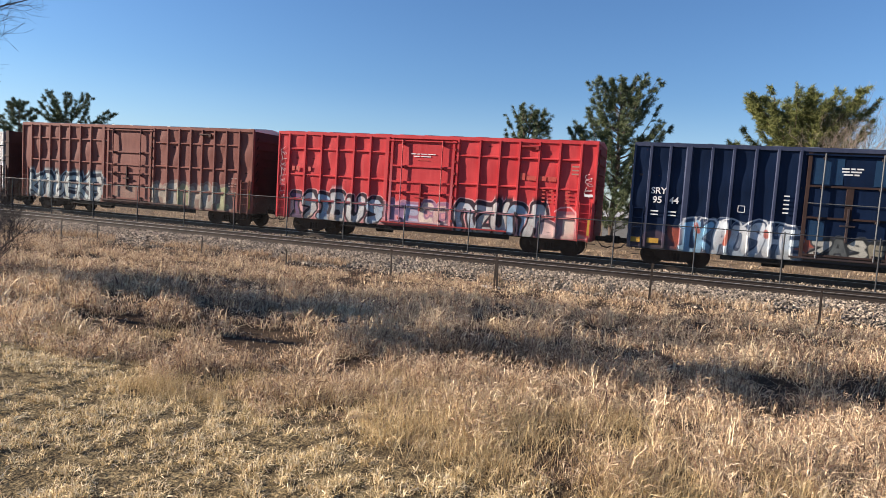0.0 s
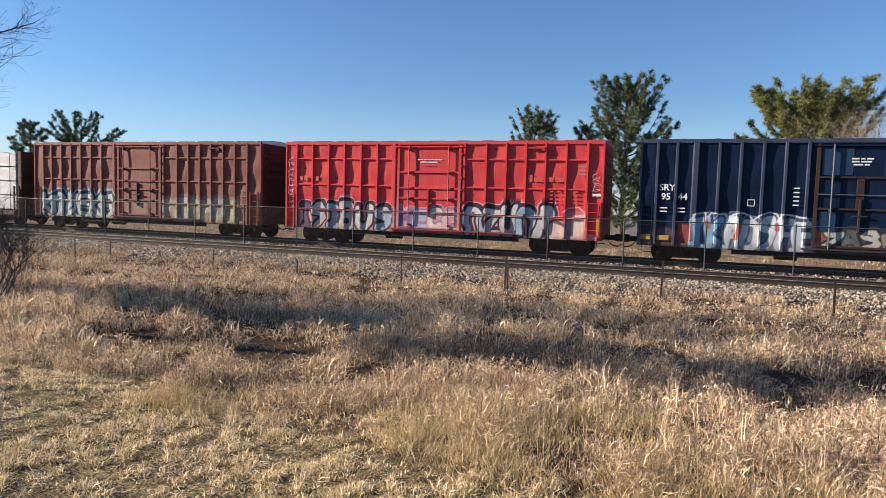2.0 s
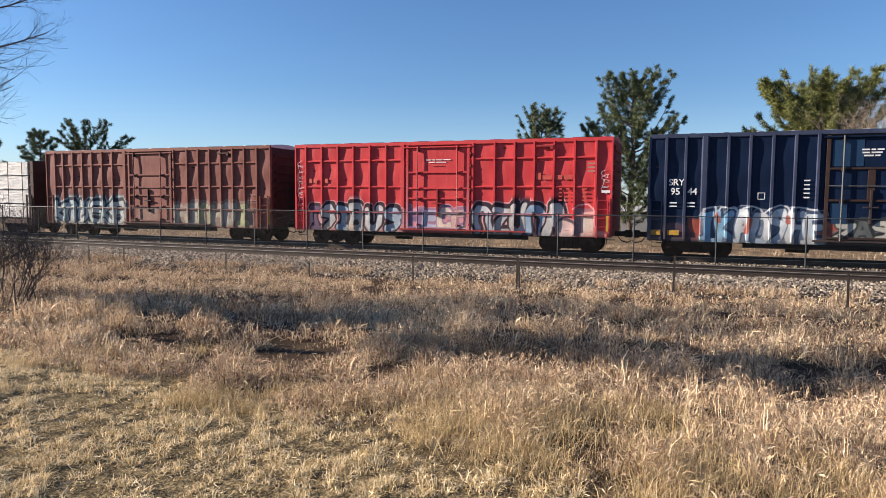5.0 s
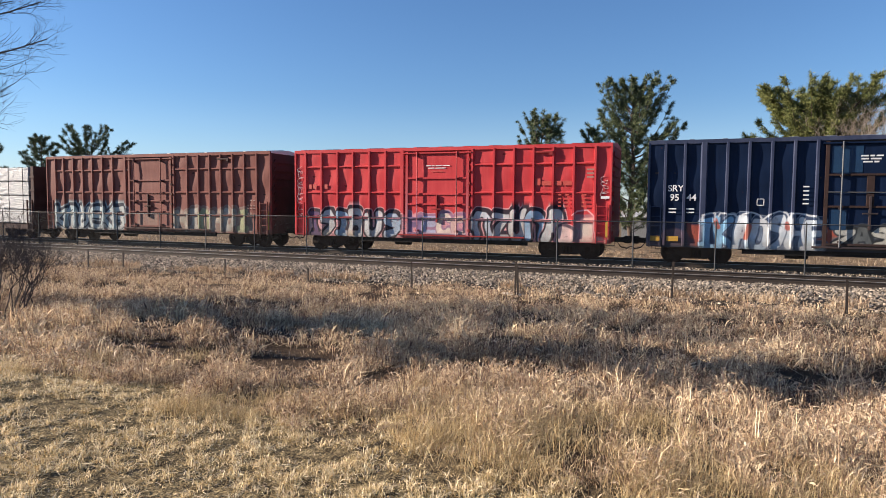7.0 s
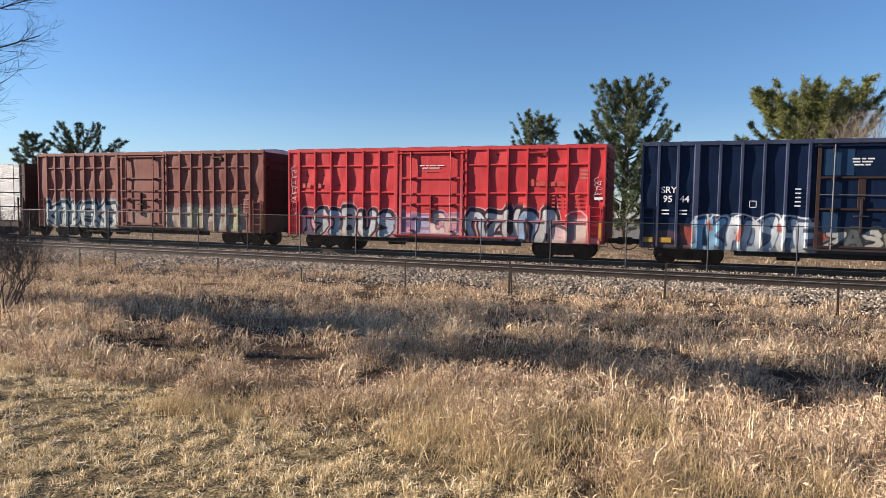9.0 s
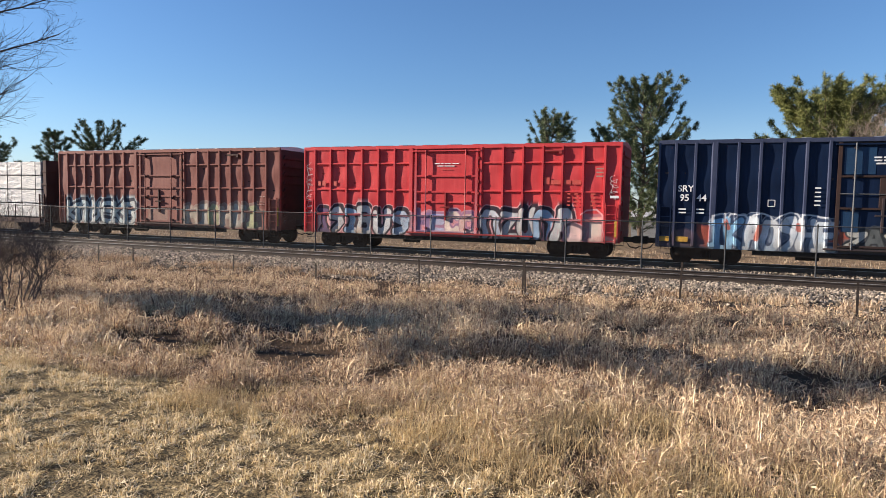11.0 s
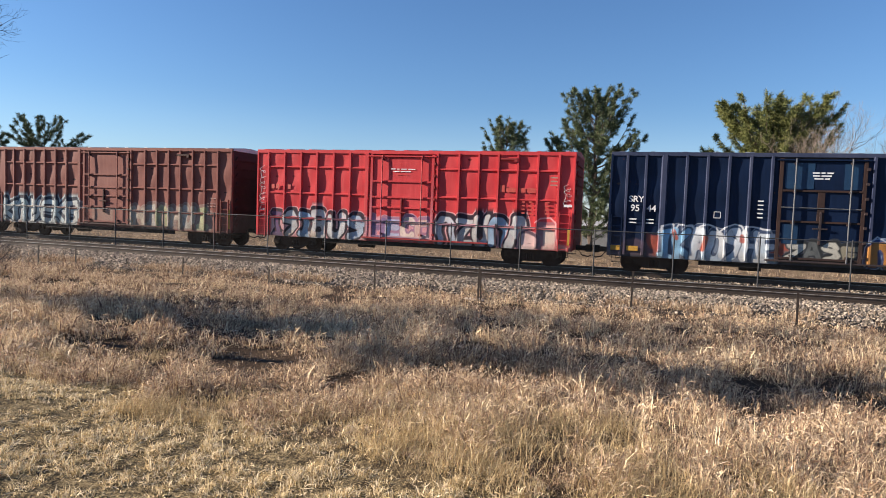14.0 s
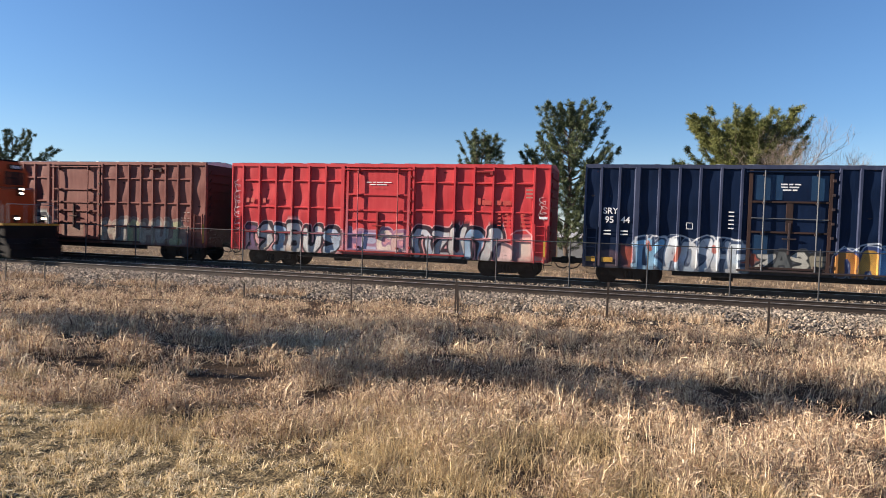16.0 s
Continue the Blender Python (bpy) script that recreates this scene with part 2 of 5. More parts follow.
blue_spray = (Sprayed(23)
              .wash(1.5, 2.2, 0.7, 1.75, (0.4, 0.1, 0.06), 0.75)
              .wash(0.1, 1.9, 0.7, 1.3, (0.12, 0.08, 0.1), 0.6, 0.1, 0.5)
              .wash(2.0, 6.3, 0.66, 1.95, (0.13, 0.17, 0.24), 0.9, 0.05, 0.1)
              .wash(6.1, 6.9, 0.75, 1.7, (0.42, 0.1, 0.05), 0.85)
              .word("IKAOSHE", 2.0, 6.4, 0.64, 1.92, [(0.24, 0.42, 0.58), (0.24, 0.42, 0.58), (0.56, 0.6, 0.62), (0.6, 0.62, 0.63), (0.58, 0.61, 0.63), (0.6, 0.62, 0.63), (0.55, 0.6, 0.63)], (0.05, 0.07, 0.12), (0.3, 0.34, 0.4), 0.125, 0.04, 0.02, tint=(0.26, 0.42, 0.58))
              .line([(2.75, 1.5), (2.62, 1.75)], 0.1, (0.45, 0.11, 0.06)).line([(3.7, 1.15), (3.8, 1.6)], 0.09, (0.45, 0.12, 0.07)).line([(5.1, 1.5), (5.1, 1.65)], 0.09, (0.4, 0.1, 0.07))
              .line([(2.1, 1.75), (2.1, 2.04), (2.6, 2.04), (2.6, 1.75)], 0.028, (0.62, 0.64, 0.66))
              .line([(2.75, 1.9), (2.8, 2.04), (3.3, 2.02), (3.45, 1.85), (3.6, 2.0), (3.85, 2.08), (4.15, 1.98), (4.3, 1.82), (4.5, 2.05), (4.8, 2.15), (5.05, 2.05), (5.2, 1.85)], 0.03, (0.62, 0.64, 0.66))
              .line([(5.25, 1.8), (5.25, 2.04), (6.15, 2.04), (6.25, 1.8)], 0.028, (0.62, 0.64, 0.66))
              .wash(6.6, 9.3, 0.78, 1.4, (0.2, 0.19, 0.16), 0.7, 0.08, 0.4)
              .word("ZASE", 6.7, 9.2, 0.85, 1.6, [(0.36, 0.36, 0.33), (0.1, 0.11, 0.11), (0.42, 0.41, 0.35), (0.24, 0.22, 0.16)], (0.025, 0.028, 0.03), (0.06, 0.07, 0.09), 0.09, 0.04, 0.02)
              .wash(6.5, 9.3, 0.7, 1.0, (0.1, 0.08, 0.05), 0.75, 0.08, 0.3)
              .wash(9.45, 14.0, 0.75, 1.75, (0.1, 0.17, 0.3), 0.85, 0.08, 0.2)
              .word("NAHNAH", 9.5, 14.0, 0.75, 1.75, [(0.4, 0.19, 0.05), (0.45, 0.27, 0.06), (0.14, 0.3, 0.5), (0.4, 0.17, 0.05)], (0.04, 0.06, 0.15), (0.4, 0.48, 0.58), 0.16, 0.06, 0.035)
              .line([(9.4, 1.6), (9.7, 1.95), (10.0, 1.7), (10.3, 1.95), (10.9, 2.05), (11.2, 1.8), (11.4, 2.05), (12.1, 2.08)], 0.03, (0.45, 0.5, 0.56)))
patch_blue = plain("patch_blue", (0.006, 0.022, 0.06), (0.012, 0.045, 0.1), 3, 0.5)
truck_rust = plain("truck_rust", (0.02, 0.014, 0.011), (0.085, 0.055, 0.04), 7, 0.85, spec=0.2)
galvanised = plain("galvanised", (0.42, 0.42, 0.42), (0.62, 0.61, 0.58), 3, 0.5, 0.3)
dark_steel = plain("dark_steel", (0.006, 0.0055, 0.005), (0.02, 0.017, 0.015), 5, 0.8, spec=0.2)
rust_brown = plain("rust_brown", (0.016, 0.009, 0.008), (0.05, 0.024, 0.018), 7, 0.85)
grey_steel = plain("grey_steel", (0.09, 0.095, 0.1), (0.17, 0.175, 0.18), 5, 0.55, 0.3)
rusty = plain("rusty", (0.014, 0.01, 0.008), (0.055, 0.032, 0.022), 8, 0.85, spec=0.2)
rail_side = plain("rail_side", (0.03, 0.024, 0.02), (0.1, 0.078, 0.062), 6, 0.45, 0.35, 0.1, (0.2, 1, 1))
rail_top = plain("rail_top", (0.5, 0.48, 0.45), (0.7, 0.67, 0.62), 4, 0.4, 0.7, 0.02, (0.1, 1, 1))
tie_wood = plain("tie_wood", (0.03, 0.025, 0.021), (0.1, 0.085, 0.07), 6, 0.9, 0.0, 0.5, (0.3, 1, 1))
white_mark = plain("white_mark", (0.55, 0.55, 0.55), (0.8, 0.8, 0.8), 9, 0.6)
faded_mark = plain("faded_mark", (0.4, 0.05, 0.04), (0.5, 0.085, 0.06), 9, 0.6)
brown_mark = plain("brown_mark", (0.24, 0.15, 0.12), (0.34, 0.24, 0.2), 9, 0.6)
yellow_mark = plain("yellow_mark", (0.38, 0.2, 0.02), (0.5, 0.3, 0.04), 9, 0.6)
post_steel = plain("post_steel", (0.018, 0.013, 0.01), (0.05, 0.036, 0.027), 10, 0.8)


# ---- building helpers ----
def part(name, bm, material, parent, label=""):
    me = bpy.data.meshes.new(name)
    bm.to_mesh(me)
    bm.free()
    me.materials.append(material)
    ob = new(name, me)
    ob.parent = parent
    if label:
        tagged(ob, label)
    return ob


def thing(name, label, category, at=(0, 0, 0), group="", kind="", turn=0):
    ob = new(name)
    ob.matrix_world = pose(*at, 0, 0, turn)
    ob.empty_display_size = 0.3
    return tagged(ob, label, category, group, kind)


def box(bm, x0, x1, y0, y1, z0, z1):
    v = [bm.verts.new((x, y, z)) for x in (x0, x1) for y in (y0, y1) for z in (z0, z1)]
    for f in ((0, 1, 3, 2), (4, 6, 7, 5), (0, 4, 5, 1), (2, 3, 7, 6), (0, 2, 6, 4), (1, 5, 7, 3)):
        bm.faces.new([v[i] for i in f])
    return bm


def boxes(*rows):
    bm = bmesh.new()
    for r in rows:
        box(bm, *r)
    return bm


def soft_boxes(width, *rows):
    bm = boxes(*rows)
    bmesh.ops.bevel(bm, geom=list(bm.edges), offset=width, segments=2, affect="EDGES")
    return bm


def prism(bm, outline, axis, a, b):
    """A polygon (u, v) pushed along an axis from a to b; 'y': u, v = x, z; 'x': u, v = y, z."""
    def at(u, v, w):
        return (u, w, v) if axis == "y" else (w, u, v)
    lo = [bm.verts.new(at(u, v, a)) for u, v in outline]
    hi = [bm.verts.new(at(u, v, b)) for u, v in outline]
    bm.faces.new(lo)
    bm.faces.new(hi[::-1])
    k = len(outline)
    for i in range(k):
        bm.faces.new((lo[i], hi[i], hi[(i + 1) % k], lo[(i + 1) % k]))
    bmesh.ops.recalc_face_normals(bm, faces=bm.faces)
    return bm


def tube(bm, points, radii, sides=6):
    """A tapered tube through points."""
    rings = []
    for i, p in enumerate(points):
        p = Vector(p)
        d = (Vector(points[min(i + 1, len(points) - 1)]) - Vector(points[max(i - 1, 0)])).normalized()
        a = d.orthogonal().normalized()
        b = d.cross(a)
        rings.append([bm.verts.new(p + (a * math.cos(t) + b * math.sin(t)) * radii[i])
                      for t in (2 * math.pi * k / sides for k in range(sides))])
    for r, s in zip(rings, rings[1:]):
        for k in range(sides):
            bm.faces.new((r[k], r[(k + 1) % sides], s[(k + 1) % sides], s[k]))
    bm.faces.new(rings[0][::-1])
    bm.faces.new(rings[-1])
    return bm


def disc(bm, x, z, y0, y1, r, sides=24):
    return prism(bm, [(x + r * math.cos(2 * math.pi * k / sides), z + r * math.sin(2 * math.pi * k / sides)) for k in range(sides)], "y", y0, y1)


def mesh_np(name, verts, tris, material):
    me = bpy.data.meshes.new(name)
    me.vertices.add(len(verts))
    me.vertices.foreach_set("co", np.asarray(verts, np.float32).ravel())
    me.loops.add(len(tris) * 3)
    me.loops.foreach_set("vertex_index", np.asarray(tris, np.int32).ravel())
    me.polygons.add(len(tris))
    me.polygons.foreach_set("loop_start", np.arange(0, len(tris) * 3, 3, dtype=np.int32))
    me.update(calc_edges=True)
    me.materials.append(material)
    return new(name, me)


def letters(name, text, size, x, z, y, material, parent):
    """Words in the built-in font, upright on a side that faces -y."""
    cu = bpy.data.curves.new(name, "FONT")
    cu.body, cu.size, cu.extrude, cu.offset = text, size, 0.003, 0.006
    ob = new(name, cu)
    me = bpy.data.meshes.new_from_object(ob)
    bpy.data.objects.remove(ob)
    me.transform(Matrix.Translation((x, y, z)) @ pose(0, 0, 0, 90, 0, 0))
    me.materials.clear()
    me.materials.append(material)
    ob = new(name, me)
    ob.parent = parent
    return ob


# ---- the ground ----
NEAR_Y, FAR_Y = 24.63, 29.6     # centre lines of the two tracks


def ground_z(x, y):
    z = np.interp(y, [-200, 2, 18, 19.8, 22.2, 23.0, 26.2, 27.1, 28.0, 31.2, 33.6, 200, 900], [0.9, 0.68, -0.42, -0.47, -0.24, -0.22, -0.22, -0.28, -0.22, -0.24, -0.75, -0.9, -1.5])
    field = np.clip((19.6 - y) / 2, 0, 1) + np.clip((y - 34) / 5, 0, 1)
    return z + field * 0.06 * (np.sin(x * 0.9 + y * 0.4) + np.sin(y * 1.3 - x * 0.35 + 1.0))


def make_ground():
    n = Nodes("dry_soil_and_ballast")
    x, y, z = n.coords()
    big, mid, fine = n.noise(0.35, 4), n.noise(2.5, 5), n.noise(30, 5)
    soil = n.ramp(n.m("ADD", n.m("MULTIPLY", big, 0.45), n.m("MULTIPLY", n.m("ADD", mid, fine), 0.28)),
                  [(0.3, (0.016, 0.011, 0.008)), (0.5, (0.055, 0.037, 0.023)), (0.72, (0.15, 0.105, 0.06))])
    stone = n.ramp(fine, [(0.3, (0.012, 0.01, 0.009)), (0.55, (0.055, 0.047, 0.04)), (0.75, (0.16, 0.14, 0.12))])
    thatch = n.ramp(n.m("ADD", n.m("MULTIPLY", n.noise(9, 4), 0.4), n.m("MULTIPLY", n.noise(70, 4), 0.6)), [(0.4, (0.02, 0.015, 0.009)), (0.52, (0.19, 0.145, 0.075)), (0.66, (0.46, 0.36, 0.19))])
    soil = n.mix(n.step(n.m("ADD", y, n.m("MULTIPLY", x, 0.3)), 4.2, 3.0), soil, thatch)
    soil = n.mix(n.step(n.m("ADD", y, n.m("MULTIPLY", mid, 2.0)), 33.6, 35.2), soil, n.ramp(n.m("ADD", n.m("MULTIPLY", mid, 0.5), n.m("MULTIPLY", fine, 0.5)), [(0.38, (0.05, 0.035, 0.02)), (0.5, (0.17, 0.12, 0.07)), (0.62, (0.34, 0.25, 0.15))]))
    edge = n.m("ADD", y, n.m("MULTIPLY", n.m("SUBTRACT", mid, 0.5), 0.9))
    bed = n.m("MULTIPLY", n.step(edge, 19.6, 20.1), n.step(edge, 33.4, 32.6))
    n.bump(fine, 0.8, 0.05)
    mat = n.done(n.mix(bed, soil, stone), 0.95, 0.0, 0.1)
    xs = np.concatenate([np.linspace(-900, -60, 22), np.arange(-58, 30, 0.8), np.linspace(32, 900, 22)])
    ys = np.concatenate([np.linspace(-300, -6, 12), np.arange(-5, 19.4, 0.7), np.arange(19.5, 34, 0.25), np.linspace(35, 80, 24), np.linspace(90, 1400, 16)])
    gx, gy = np.meshgrid(xs, ys)
    v = np.stack([gx, gy, ground_z(gx, gy)], -1).reshape(-1, 3)
    w = len(xs)
    i = (np.arange(len(ys) - 1)[:, None] * w + np.arange(w - 1)[None]).ravel()
    tris = np.concatenate([np.stack([i, i + 1, i + w + 1], 1), np.stack([i, i + w + 1, i + w], 1)])
    g = mesh_np("ground", v, tris, mat)
    g.data.polygons.foreach_set("use_smooth", [True] * len(tris))
    tagged(g, "dry tan field sloping down to a grey gravel railway bed", "ground", kind="structure")


def make_ballast():
    """Loose crushed stones, half-sunk lumps of uneven size."""
    rng = np.random.default_rng(5)
    n = Nodes("crushed_stone")
    r, f = n.island(), n.noise(25, 4)
    n.bump(f, 0.4)
    mat = n.done(n.ramp(n.m("ADD", n.m("MULTIPLY", r, 0.8), n.m("MULTIPLY", f, 0.2)),
                        [(0.0, (0.04, 0.033, 0.027)), (0.3, (0.17, 0.142, 0.108)), (0.65, (0.37, 0.308, 0.232)), (1.0, (0.63, 0.54, 0.42))]), 0.9, 0.0, 0.2)
    # density per square metre on strips of the bed
    px, py = [], []
    for y0, y1, x0, x1, dens in ((19.9, 20.9, -36, 12, 160), (20.9, 23.6, -38, 13, 270), (23.6, 25.7, -40, 14, 70), (25.7, 28.6, -42, 14, 80), (28.6, 31.3, -42, 15, 15)):
        k = int((y1 - y0) * (x1 - x0) * dens)
        px.append(rng.uniform(x0, x1, k))
        py.append(rng.uniform(y0, y1, k))
    px, py = np.concatenate(px), np.concatenate(py)
    keep = (py > 20.4 + 0.5 * np.sin(px * 0.7) + 0.4 * np.sin(px * 2.3)) | (rng.random(len(px)) < 0.25)
    px, py = px[keep], py[keep]
    k = len(px)
    octa = np.array([[1, 0, 0], [-1, 0, 0], [0, 1, 0], [0, -1, 0], [0, 0, 1]], float)
    size = rng.uniform(0.024, 0.052, (k, 1, 1)) * rng.uniform(0.7, 1.25, (k, 1, 3))
    v = octa[None] * size + rng.normal(0, 0.009, (k, 5, 3))
    a, b = rng.uniform(0, 6.28, k), rng.uniform(-0.7, 0.7, k)
    ca, sa, cb, sb = np.cos(a)[:, None], np.sin(a)[:, None], np.cos(b)[:, None], np.sin(b)[:, None]
    y1, z1 = v[..., 1] * cb - v[..., 2] * sb, v[..., 1] * sb + v[..., 2] * cb
    v = np.stack([v[..., 0] * ca - y1 * sa, v[..., 0] * sa + y1 * ca, z1], -1)
    v += np.stack([px, py, ground_z(px, py) + rng.uniform(-0.015, 0.045, k)], -1)[:, None]
    tri = np.array([[0, 2, 4], [2, 1, 4], [1, 3, 4], [3, 0, 4]])
    tris = (tri[None] + (np.arange(k) * 5)[:, None, None]).reshape(-1, 3)
    tagged(mesh_np("ballast", v.reshape(-1, 3), tris, mat), "loose grey and tan crushed stone along the tracks", "ballast", kind="stuff")


def make_track(name, yc, x0, x1, seed):
    t = thing(name, "steel railway track on dark timber ties, rust-brown rails", "track", (0, yc, 0), kind="structure")
    prof = [(-0.075, -0.18), (0.075, -0.18), (0.075, -0.165), (0.012, -0.145), (0.012, -0.045), (0.037, -0.035), (0.037, -0.006), (-0.037, -0.006), (-0.037, -0.035), (-0.012, -0.045), (-0.012, -0.145), (-0.075, -0.165)]
    for s in (-1, 1):
        bm = prism(bmesh.new(), [(u + s * 0.755, v) for u, v in prof], "x", x0, x1)
        rail = part("rail", bm, rail_side, t)
        part("rail_head", soft_boxes(0.002, (x0, x1, s * 0.755 - 0.034, s * 0.755 + 0.034, -0.0055, 0.0)), rail_top, rail, "worn bright running surface")
    rng = random.Random(seed)
    base = boxes((-0.11, 0.11, -1.3, 1.3, -0.36, -0.181))
    bmesh.ops.bevel(base, geom=list(base.edges), offset=0.012, segments=1, affect="EDGES")
    me = bpy.data.meshes.new("tie")
    base.to_mesh(me)
    base.free()
    me.materials.append(tie_wood)
    x = -44.0
    while x < 18:
        ob = new("tie", me)
        ob.parent = t
        ob.matrix_local = pose(x + rng.uniform(-0.03, 0.03), rng.uniform(-0.04, 0.04), rng.uniform(-0.012, 0.0), 0, 0, rng.uniform(-1, 1))
        x += 0.5


make_ground()
make_ballast()
make_track("near_track", NEAR_Y, -320, 160, 1)
make_track("far_track", FAR_Y, -320, 160, 2)


# ---- railway cars ----
def levels(a, b, fine):
    """Steps from a to b, close together below the top of the sprayed letters."""
    if not fine:
        return np.linspace(a, b, 17)
    return np.concatenate([np.arange(a, 2.3, 0.027), np.linspace(2.3, b, 12)])


def dented(x0, x1, z0, z1, y, seed, depth=0.022, fine=False):
    """A sheet between two posts that bulges in and out down its height."""
    rng = random.Random(seed)
    ph, fr = rng.uniform(0, 6.28), rng.uniform(3.2, 4.6)
    nx = max(6, round((x1 - x0) / 0.03)) if fine else 6
    bm = bmesh.new()
    g = []
    for z in levels(z0, z1, fine):
        v = (z - z0) / (z1 - z0)
        row = []
        for i in range(nx + 1):
            u = i / nx
            d = math.sin(u * math.pi) * depth * (0.25 + math.sin(v * fr * 3.0 + ph) * 0.75 + 0.5 * math.sin(v * 17 + ph * 2))
            row.append(bm.verts.new((x0 + (x1 - x0) * u, y - d, z)))
        g.append(row)
    for r, q in zip(g, g[1:]):
        for i in range(nx):
            bm.faces.new((r[i], r[i + 1], q[i + 1], q[i])).smooth = True
    return bm


def loft(outline, steps, axis):
    """An outline swept through many steps: along z (u, v = x, y) or along x (u, v = y, z)."""
    bm = bmesh.new()
    rings = [[bm.verts.new((u, v, w) if axis == "z" else (w, u, v)) for u, v in outline] for w in steps]
    k = len(outline)
    for r, q in zip(rings, rings[1:]):
        for i in range(k):
            bm.faces.new((r[i], r[(i + 1) % k], q[(i + 1) % k], q[i]))
    bm.faces.new(rings[0][::-1])
    bm.faces.new(rings[-1])
    bmesh.ops.recalc_face_normals(bm, faces=bm.faces)
    return bm


def bogie(parent, xc, yc):
    """A two-axle freight truck: side frames with springs, bolster, wheelsets."""
    tr = part("truck", boxes((xc - 0.2, xc + 0.2, yc - 1.0, yc + 1.0, 0.5, 0.72)), dark_steel, parent, "black cast steel truck")
    for s in (-1, 1):
        y = yc + s * 1.0
        bm = prism(bmesh.new(), [(xc - 1.15, 0.36), (xc - 1.15, 0.6), (xc - 0.62, 0.74), (xc + 0.62, 0.74), (xc + 1.15, 0.6), (xc + 1.15, 0.36), (xc + 0.7, 0.36), (xc + 0.42, 0.2), (xc - 0.42, 0.2), (xc - 0.7, 0.36)], "y", y - 0.06, y + 0.06)
        part("side_frame", bm, truck_rust, tr)
        for dx in (-0.16, 0.0, 0.16):
            bm = bmesh.new()
            tube(bm, [(xc + dx, y - s * 0.0 + s * 0.09, z) for z in (0.26, 0.55)], [0.055, 0.055], 8)
            part("spring", bm, rusty, tr)
        for dx in (-0.89, 0.89):
            bm = disc(bmesh.new(), xc + dx, 0.457, y + s * 0.05, y + s * 0.12, 0.11, 12)
            part("bearing_cap", bm, rusty, tr)
    for dx in (-0.89, 0.89):
        bm = bmesh.new()
        for s in (-1, 1):
            disc(bm, xc + dx, 0.457, yc + s * 0.755 - 0.06, yc + s * 0.755 + 0.06, 0.457)
            disc(bm, xc + dx, 0.457, yc + s * 0.70 - 0.012, yc + s * 0.70 + 0.012, 0.485)
        tube(bm, [(xc + dx, yc - 0.8, 0.457), (xc + dx, yc + 0.8, 0.457)], [0.08, 0.08], 8)
        part("wheelset", bm, rusty, tr)


def coupler(parent, x, yc, s):
    bm = soft_boxes(0.02, (min(x, x + s * 0.55), max(x, x + s * 0.55), yc - 0.1, yc + 0.1, 0.74, 0.96), (min(x + s * 0.45, x + s * 0.74), max(x + s * 0.45, x + s * 0.74), yc - 0.17, yc + 0.17, 0.7, 1.02))
    part("coupler", bm, dark_steel, parent)
    bm = bmesh.new()
    pts = [(x + s * 0.1, yc - 0.35, 0.85), (x + s * 0.35, yc - 0.37, 0.55), (x + s * 0.6, yc - 0.36, 0.5), (x + s * 0.74, yc - 0.3, 0.58)]
    tube(bm, pts, [0.028] * 4, 6)
    part("air_hose", bm, dark_steel, parent)


def ladder(parent, x, w, z0, z1, y, material, n):
    for dx in (0, w):
        part("ladder_rail", boxes((x + dx - 0.02, x + dx + 0.02, y - 0.09, y, z0, z1)), material, parent)
    for i in range(n):
        z = z0 + 0.1 + (z1 - z0 - 0.2) * i / (n - 1)
        bm = bmesh.new()
        tube(bm, [(x, y - 0.07, z), (x + w, y - 0.07, z)], [0.014, 0.014], 6)
        part("rung", bm, material, parent)


